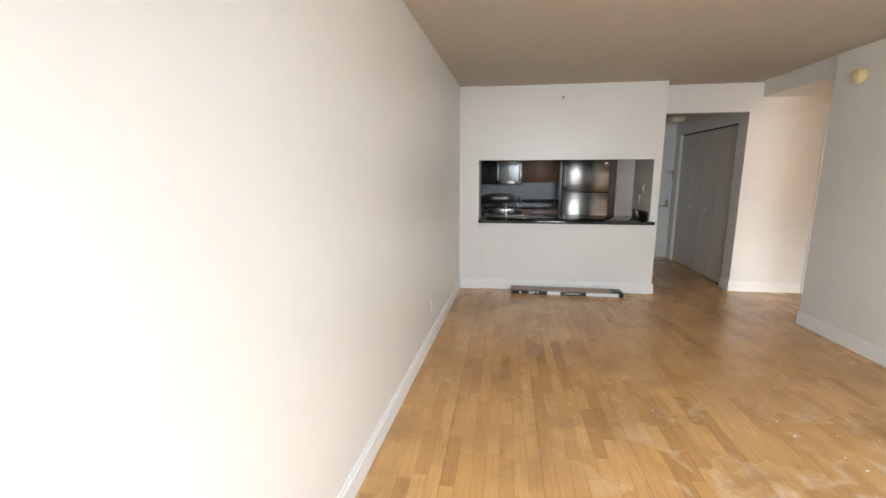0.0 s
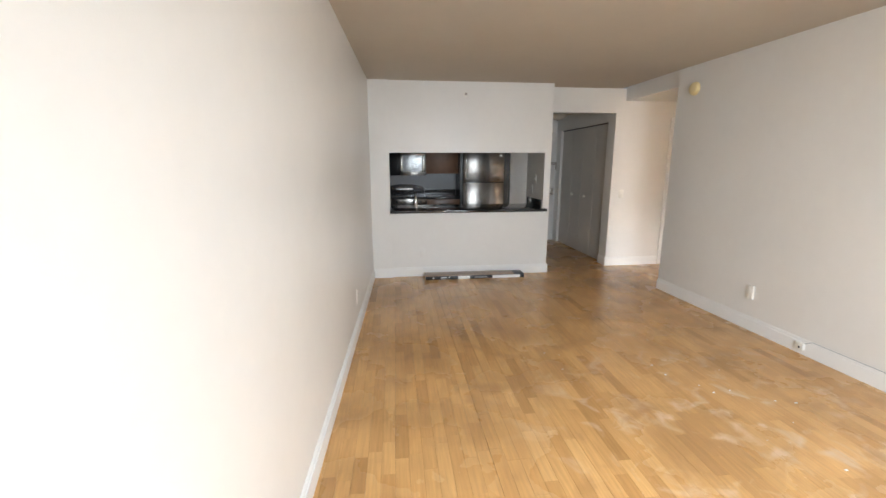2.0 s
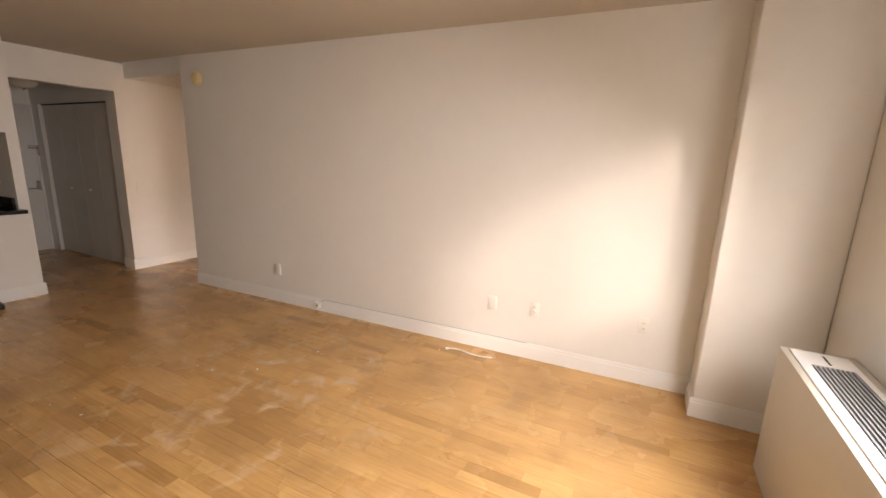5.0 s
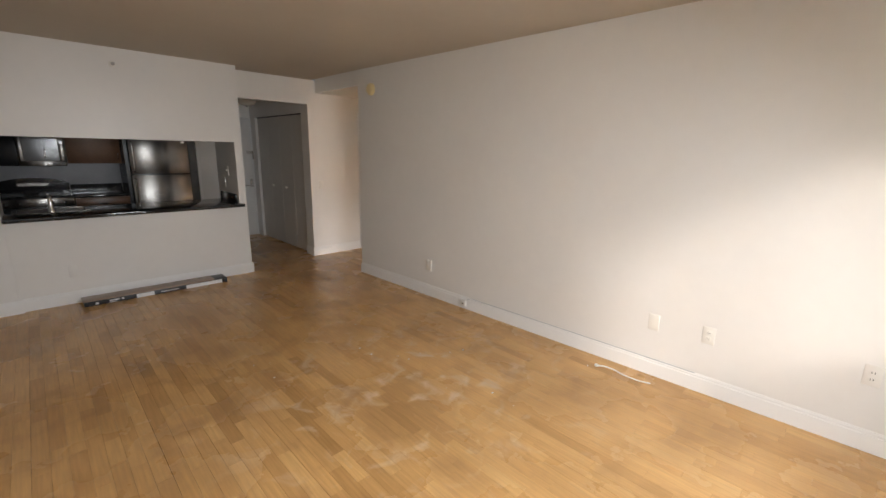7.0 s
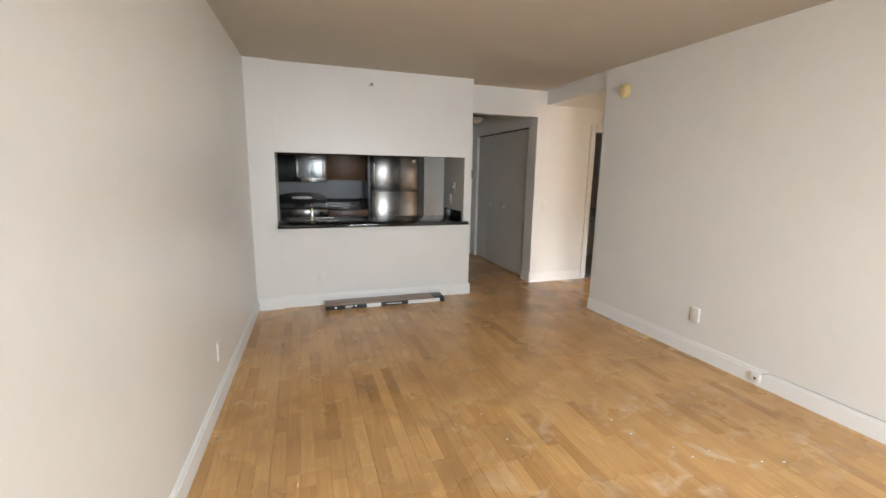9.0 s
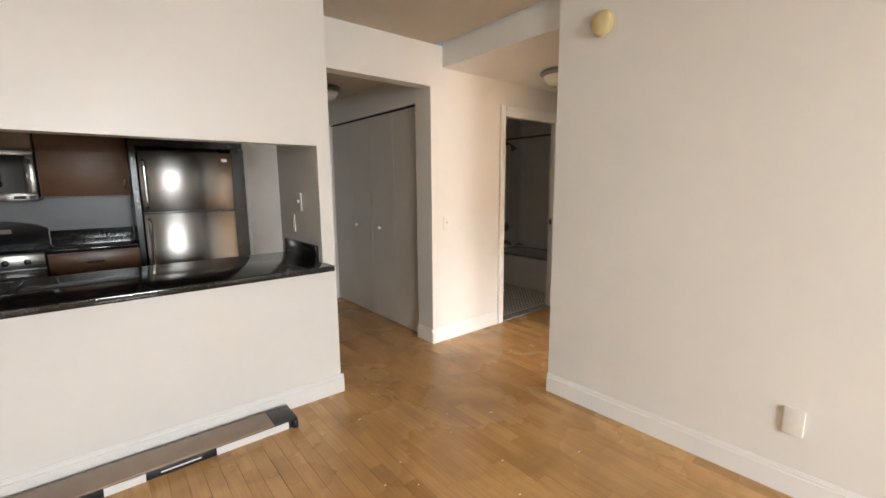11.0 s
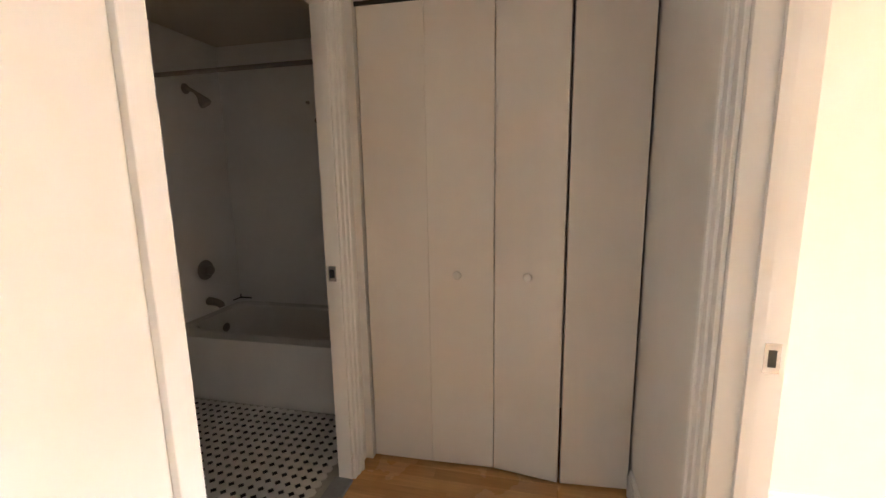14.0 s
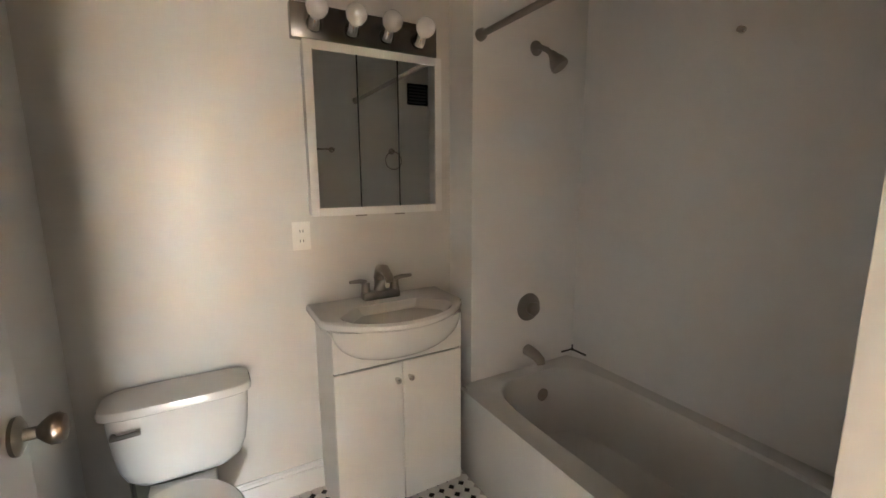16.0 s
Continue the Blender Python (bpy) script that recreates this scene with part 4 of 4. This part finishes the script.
bf = thing("basin_faucet", "dull chrome two-handle basin faucet", "faucet", (4.735, 7.55, 0.86))
part("base", boxed((4.65, 4.82, 7.53, 7.59, 0.859, 0.895), bevel=0.010), NICKEL, bf)
part("spout", tube([(4.735, 7.568, 0.890), (4.735, 7.566, 0.95), (4.735, 7.548, 0.99), (4.735, 7.50, 0.998), (4.735, 7.455, 0.975), (4.735, 7.445, 0.955)], [0.029, 0.027, 0.025, 0.021, 0.018, 0.016], 14), NICKEL, bf)
for hx0, s in ((4.668, -1), (4.802, 1)):
    h = part("handle", lathe([(0.022, 0), (0.018, 0.03), (0.02, 0.045)], pose(hx0, 7.56, 0.893), 14), NICKEL, bf)
    part("lever", tube([(hx0, 7.56, 0.938), (hx0 + s * 0.03, 7.55, 0.948), (hx0 + s * 0.075, 7.54, 0.950)], [0.011, 0.010, 0.007]), NICKEL, h)

mc = thing("mirror_cabinet", "white framed three-door mirror medicine cabinet", "mirror", (4.74, 7.6, 1.25))
mx0, mx1, mz0, mz1, mf = 4.456, 5.044, 1.232, 1.893, 7.55
part("body", boxed((mx0 + 0.006, mx1 - 0.006, mf + 0.018, BN - 0.002, mz0 + 0.006, mz1 - 0.006)), LAMINATE, mc)
part("frame", boxed((mx0, mx0 + 0.032, mf, mf + 0.018, mz0, mz1), (mx1 - 0.032, mx1, mf, mf + 0.018, mz0, mz1), (mx0 + 0.032, mx1 - 0.032, mf, mf + 0.018, mz0, mz0 + 0.032), (mx0 + 0.032, mx1 - 0.032, mf, mf + 0.018, mz1 - 0.032, mz1), bevel=0.002), LAMINATE, mc)
w3 = (mx1 - mx0 - 0.064) / 3
for i in range(3):
    a = mx0 + 0.032 + w3 * i
    part("mirror_door", boxed((a + 0.003, a + w3 - 0.003, mf + 0.006, mf + 0.012, mz0 + 0.032, mz1 - 0.032)), MIRROR, mc, "mirror glass", smooth=False)
    if i:
        part("hinge_strip", boxed((a - 0.0028, a + 0.0028, mf + 0.004, mf + 0.012, mz0 + 0.032, mz1 - 0.032)), DARK, mc)
        part("hinge_clip", boxed((a - 0.025, a + 0.02, mf + 0.002, mf + 0.015, mz0 - 0.006, mz0 - 0.0005)), NICKEL, mc)

lb = thing("vanity_light_bar", "chrome vanity light bar with four unlit globe bulbs", "wall lamp", (4.72, 7.6, 1.98))
part("bar", boxed((4.425, 5.040, 7.585, BN - 0.002, 1.905, 2.03), bevel=0.003), STEEL, lb)
for bx in (4.51, 4.658, 4.806, 4.954):
    part("socket", lathe([(0.030, 0), (0.027, 0.016), (0.021, 0.036), (0.018, 0.040)], pose(bx, 7.588, 1.955, 58, 0, 0), 20), CHROME, lb)
    part("globe_bulb", lathe([(0.014, 0.036), (0.02, 0.044), (0.034, 0.058), (0.041, 0.078), (0.040, 0.092), (0.030, 0.110), (0.012, 0.119)], pose(bx, 7.588, 1.955, 58, 0, 0), 24), BULB, lb, "round white bulb")

# toilet
to = thing("toilet", "white ceramic toilet with rounded tank", "toilet", (3.95, 7.4, 0))
bm = bmesh.new()
levels = [(0.105, 0.050, 0.338), (0.150, 0.062, 0.345), (0.178, 0.072, 0.368), (0.196, 0.080, 0.41), (0.208, 0.086, 0.48), (0.215, 0.089, 0.56), (0.217, 0.090, 0.618)]
prev = None
for hw, hd, z in levels:
    loop = []
    for i in range(40):
        a = 2 * math.pi * i / 40
        c, s = math.cos(a), math.sin(a)
        r = (abs(c) ** 3 + abs(s) ** 3) ** (-1 / 3)
        loop.append(bm.verts.new((3.957 + hw * r * c, 7.525 + hd * r * s, z)))
    if prev:
        for i in range(40):
            bm.faces.new((prev[i], prev[(i + 1) % 40], loop[(i + 1) % 40], loop[i]))
    else:
        bm.faces.new(list(reversed(loop)))
    prev = loop
bm.faces.new(prev)
part("tank", bm, CERAMIC, to)
bm = bmesh.new()
prev = None
for hw, hd, z in ((0.222, 0.094, 0.619), (0.228, 0.099, 0.623), (0.229, 0.100, 0.640), (0.224, 0.096, 0.650), (0.205, 0.080, 0.654)):
    loop = []
    for i in range(48):
        a = 2 * math.pi * i / 48
        c, s = math.cos(a), math.sin(a)
        r = (abs(c) ** 5 + abs(s) ** 5) ** -0.2
        loop.append(bm.verts.new((3.957 + hw * r * c, 7.523 + hd * r * s, z)))
    if prev:
        for i in range(48):
            bm.faces.new((prev[i], prev[(i + 1) % 48], loop[(i + 1) % 48], loop[i]))
    else:
        bm.faces.new(list(reversed(loop)))
    prev = loop
bm.faces.new(prev)
part("tank_lid", bm, CERAMIC, to)
part("flush_lever", tube([(3.775, 7.432, 0.575), (3.775, 7.415, 0.575), (3.80, 7.412, 0.575), (3.85, 7.412, 0.578)], [0.010, 0.010, 0.008, 0.009]), NICKEL, to, "dull metal flush lever")
bm = bmesh.new()
prev = None
for hw, hd, yc, z in ((0.11, 0.20, 7.22, 0.0), (0.10, 0.19, 7.22, 0.08), (0.105, 0.20, 7.21, 0.16), (0.15, 0.235, 7.19, 0.26), (0.178, 0.25, 7.18, 0.318), (0.18, 0.252, 7.18, 0.330)):
    loop = [bm.verts.new((3.945 + hw * math.cos(2 * math.pi * i / 36), yc + hd * math.sin(2 * math.pi * i / 36), z)) for i in range(36)]
    if prev:
        for i in range(36):
            bm.faces.new((prev[i], prev[(i + 1) % 36], loop[(i + 1) % 36], loop[i]))
    else:
        bm.faces.new(list(reversed(loop)))
    prev = loop
bm.faces.new(prev)
part("bowl", bm, CERAMIC, to)
part("neck", boxed((3.84, 4.05, 7.36, 7.60, 0.20, 0.344), bevel=0.02), CERAMIC, to)
bm = bmesh.new()
prev = None
for k, z in ((1.0, 0.331), (1.03, 0.336), (1.03, 0.354), (0.99, 0.362)):
    loop = [bm.verts.new((3.945 + 0.182 * k * math.cos(2 * math.pi * i / 36), 7.175 + 0.235 * k * math.sin(2 * math.pi * i / 36), z)) for i in range(36)]
    if prev:
        for i in range(36):
            bm.faces.new((prev[i], prev[(i + 1) % 36], loop[(i + 1) % 36], loop[i]))
    else:
        bm.faces.new(list(reversed(loop)))
    prev = loop
bm.faces.new(prev)
part("seat_lid", bm, CERAMIC, to)
part("supply_pipe", tube([(3.80, 7.60, 0.16), (3.80, 7.56, 0.18), (3.79, 7.53, 0.28), (3.79, 7.52, 0.36)], 0.008), CHROME, to)

# things on the bathroom's south wall, seen in the mirror
YB = YP + WT
vt = thing("exhaust_vent", "small dark square exhaust vent high on the wall", "vent", (5.70, YB, 2.07))
part("frame", boxed((5.60, 5.79, YB + 0.0005, YB + 0.010, 1.98, 2.15), bevel=0.002), BLACK, vt)
for i in range(6):
    part("slat", boxed((5.615, 5.775, YB + 0.010, YB + 0.014, 1.995 + 0.025 * i, 2.008 + 0.025 * i)), DARK, vt)
tr = thing("towel_ring", "chrome towel ring on the bathroom wall", "towel ring", (5.45, YB, 1.60))
part("post", lathe([(0.025, 0), (0.024, 0.01), (0.012, 0.016), (0.012, 0.05)], along("y", (5.45, YB, 1.60)), 16), NICKEL, tr)
part("ring", tube([(5.45 + 0.07 * math.sin(2 * math.pi * i / 24), YB + 0.045, 1.525 + 0.07 * math.cos(2 * math.pi * i / 24)) for i in range(25)], 0.005, 8), NICKEL, tr)
tb = thing("towel_bar", "chrome towel bar on the bathroom wall", "towel bar", (4.8, YB, 1.60))
for px in (4.68, 4.96):
    part("post", lathe([(0.022, 0), (0.020, 0.01), (0.011, 0.016), (0.011, 0.06)], along("y", (px, YB, 1.60)), 16), NICKEL, tb)
part("bar", tube([(4.67, YB + 0.055, 1.60), (4.97, YB + 0.055, 1.60)], 0.007, 10), NICKEL, tb)

# ---------- floors, laid last ----------
fl = struct("floor", boxed((XL - 0.15, 5.5, YS - 0.2, YP + 0.0, -0.10, 0.0), (KO - 0.1, 3.64, YP, YE + 0.1, -0.10, 0.0)), SUB, "honey-coloured wood strip floor with worn varnish and scuffs", "floor")
W, TOP = 0.070, 0.007
rnd = random.Random(11)
lengths = (0.24, 0.31, 0.38, 0.46, 0.55)
shared = {}


def strip_verts(w, length):
    e, g = 0.0004, 0.00015
    lo = [(g, g, 0), (w - g, g, 0), (w - g, length - g, 0), (g, length - g, 0)]
    mid = [(x, y, TOP - 0.0006) for x, y, _ in lo]
    hi = [(g + e, g + e, TOP), (w - g - e, g + e, TOP), (w - g - e, length - g - e, TOP), (g + e, length - g - e, TOP)]
    return lo + mid + hi


STRIP_FACES = [(8, 9, 10, 11)] + [(a + i, a + (i + 1) % 4, a + 4 + (i + 1) % 4, a + 4 + i) for a in (0, 4) for i in range(4)]
bulk_v, bulk_f = [], []
row = 0
x = XL
while x < XC + 0.1:
    gap = 0.0008 if row % 7 == 0 else 0.0
    xm = x + W / 2
    y_end = YK + 0.1 if xm < KO else (YE + 0.05 if xm < 2.98 else YP + 0.02)
    y = YS - rnd.uniform(0, 0.3)
    while y < y_end:
        length = rnd.choice(lengths)
        if 0.75 < xm < 2.9 and 3.1 < y and y + length < 5.55:
            key = (length, gap)
            if key not in shared:
                me = bpy.data.meshes.new("strip")
                me.from_pydata(strip_verts(W - 0.0003 - gap, length), [], STRIP_FACES)
                me.materials.append(WOOD_PART)
                shared[key] = me
            o = new("wood_strip", shared[key])
            o.location = (x + gap, y, 0)
            o.parent = fl
        else:
            stop = min(length, y_end - y)
            k = len(bulk_v)
            bulk_v += [(x + gap + a, y + b, c) for a, b, c in strip_verts(W - 0.0003 - gap, max(stop, 0.02))]
            bulk_f += [tuple(k + i for i in face) for face in STRIP_FACES]
        y += length
    x += W
    row += 1
me = bpy.data.meshes.new("wood_strips")
me.from_pydata(bulk_v, [], bulk_f)
me.materials.append(WOOD_BULK)
o = new("wood_strips", me)
o.parent = fl
tagged(o, kind="stuff")

bfl = struct("floor_bathroom", boxed((3.02, 5.95, YB + 0.001, BN + 0.1, -0.10, 0.0)), GROUT, "white octagon mosaic floor with small black dots", "floor")
P, CUT, TH = 0.0508, 0.0155, 0.004


def prism(outline):
    n = len(outline)
    vs = [(a, b, 0) for a, b in outline] + [(a * 0.985, b * 0.985, TH) for a, b in outline]
    fs = [tuple(range(n, 2 * n))] + [(i, (i + 1) % n, n + (i + 1) % n, n + i) for i in range(n)]
    return vs, fs


h = P / 2 - 0.0010
c = CUT
octagon = prism([(h, -h + c), (h, h - c), (h - c, h), (-h + c, h), (-h, h - c), (-h, -h + c), (-h + c, -h), (h - c, -h)])
q = c - 0.0006
diamond = prism([(q, 0), (0, q), (-q, 0), (0, -q)])
meshes = []
for nm, (vs, fs), mt in (("octagon_tile", octagon, TILE_W), ("dot_tile", diamond, TILE_B)):
    me = bpy.data.meshes.new(nm)
    me.from_pydata(vs, [], fs)
    me.materials.append(mt)
    meshes.append((nm, me, vs, fs, mt))
joined = {0: ([], []), 1: ([], [])}
nx, ny = int((5.05 - 3.66) / P), int((BN - YB - 0.02) / P)
for i in range(nx):
    for j in range(ny):
        for kind, (ox, oy) in enumerate(((0, 0), (P / 2, P / 2))):
            px, py = 5.03 - i * P + ox, BN - 0.03 - j * P + oy
            if px > 5.05 or py > BN - 0.01:
                continue
            nm, me, vs, fs, mt = meshes[kind]
            if i < 13 and 4 < j < 15:
                o = new(nm, me)
                o.location = (px, py, 0)
                o.parent = bfl
            else:
                V, F = joined[kind]
                k = len(V)
                V += [(px + a, py + b, z) for a, b, z in vs]
                F += [tuple(k + t for t in face) for face in fs]
for kind, (V, F) in joined.items():
    me = bpy.data.meshes.new("mosaic_tiles")
    me.from_pydata(V, [], F)
    me.materials.append(meshes[kind][4])
    o = new("mosaic_tiles", me)
    o.parent = bfl
    tagged(o, kind="stuff")
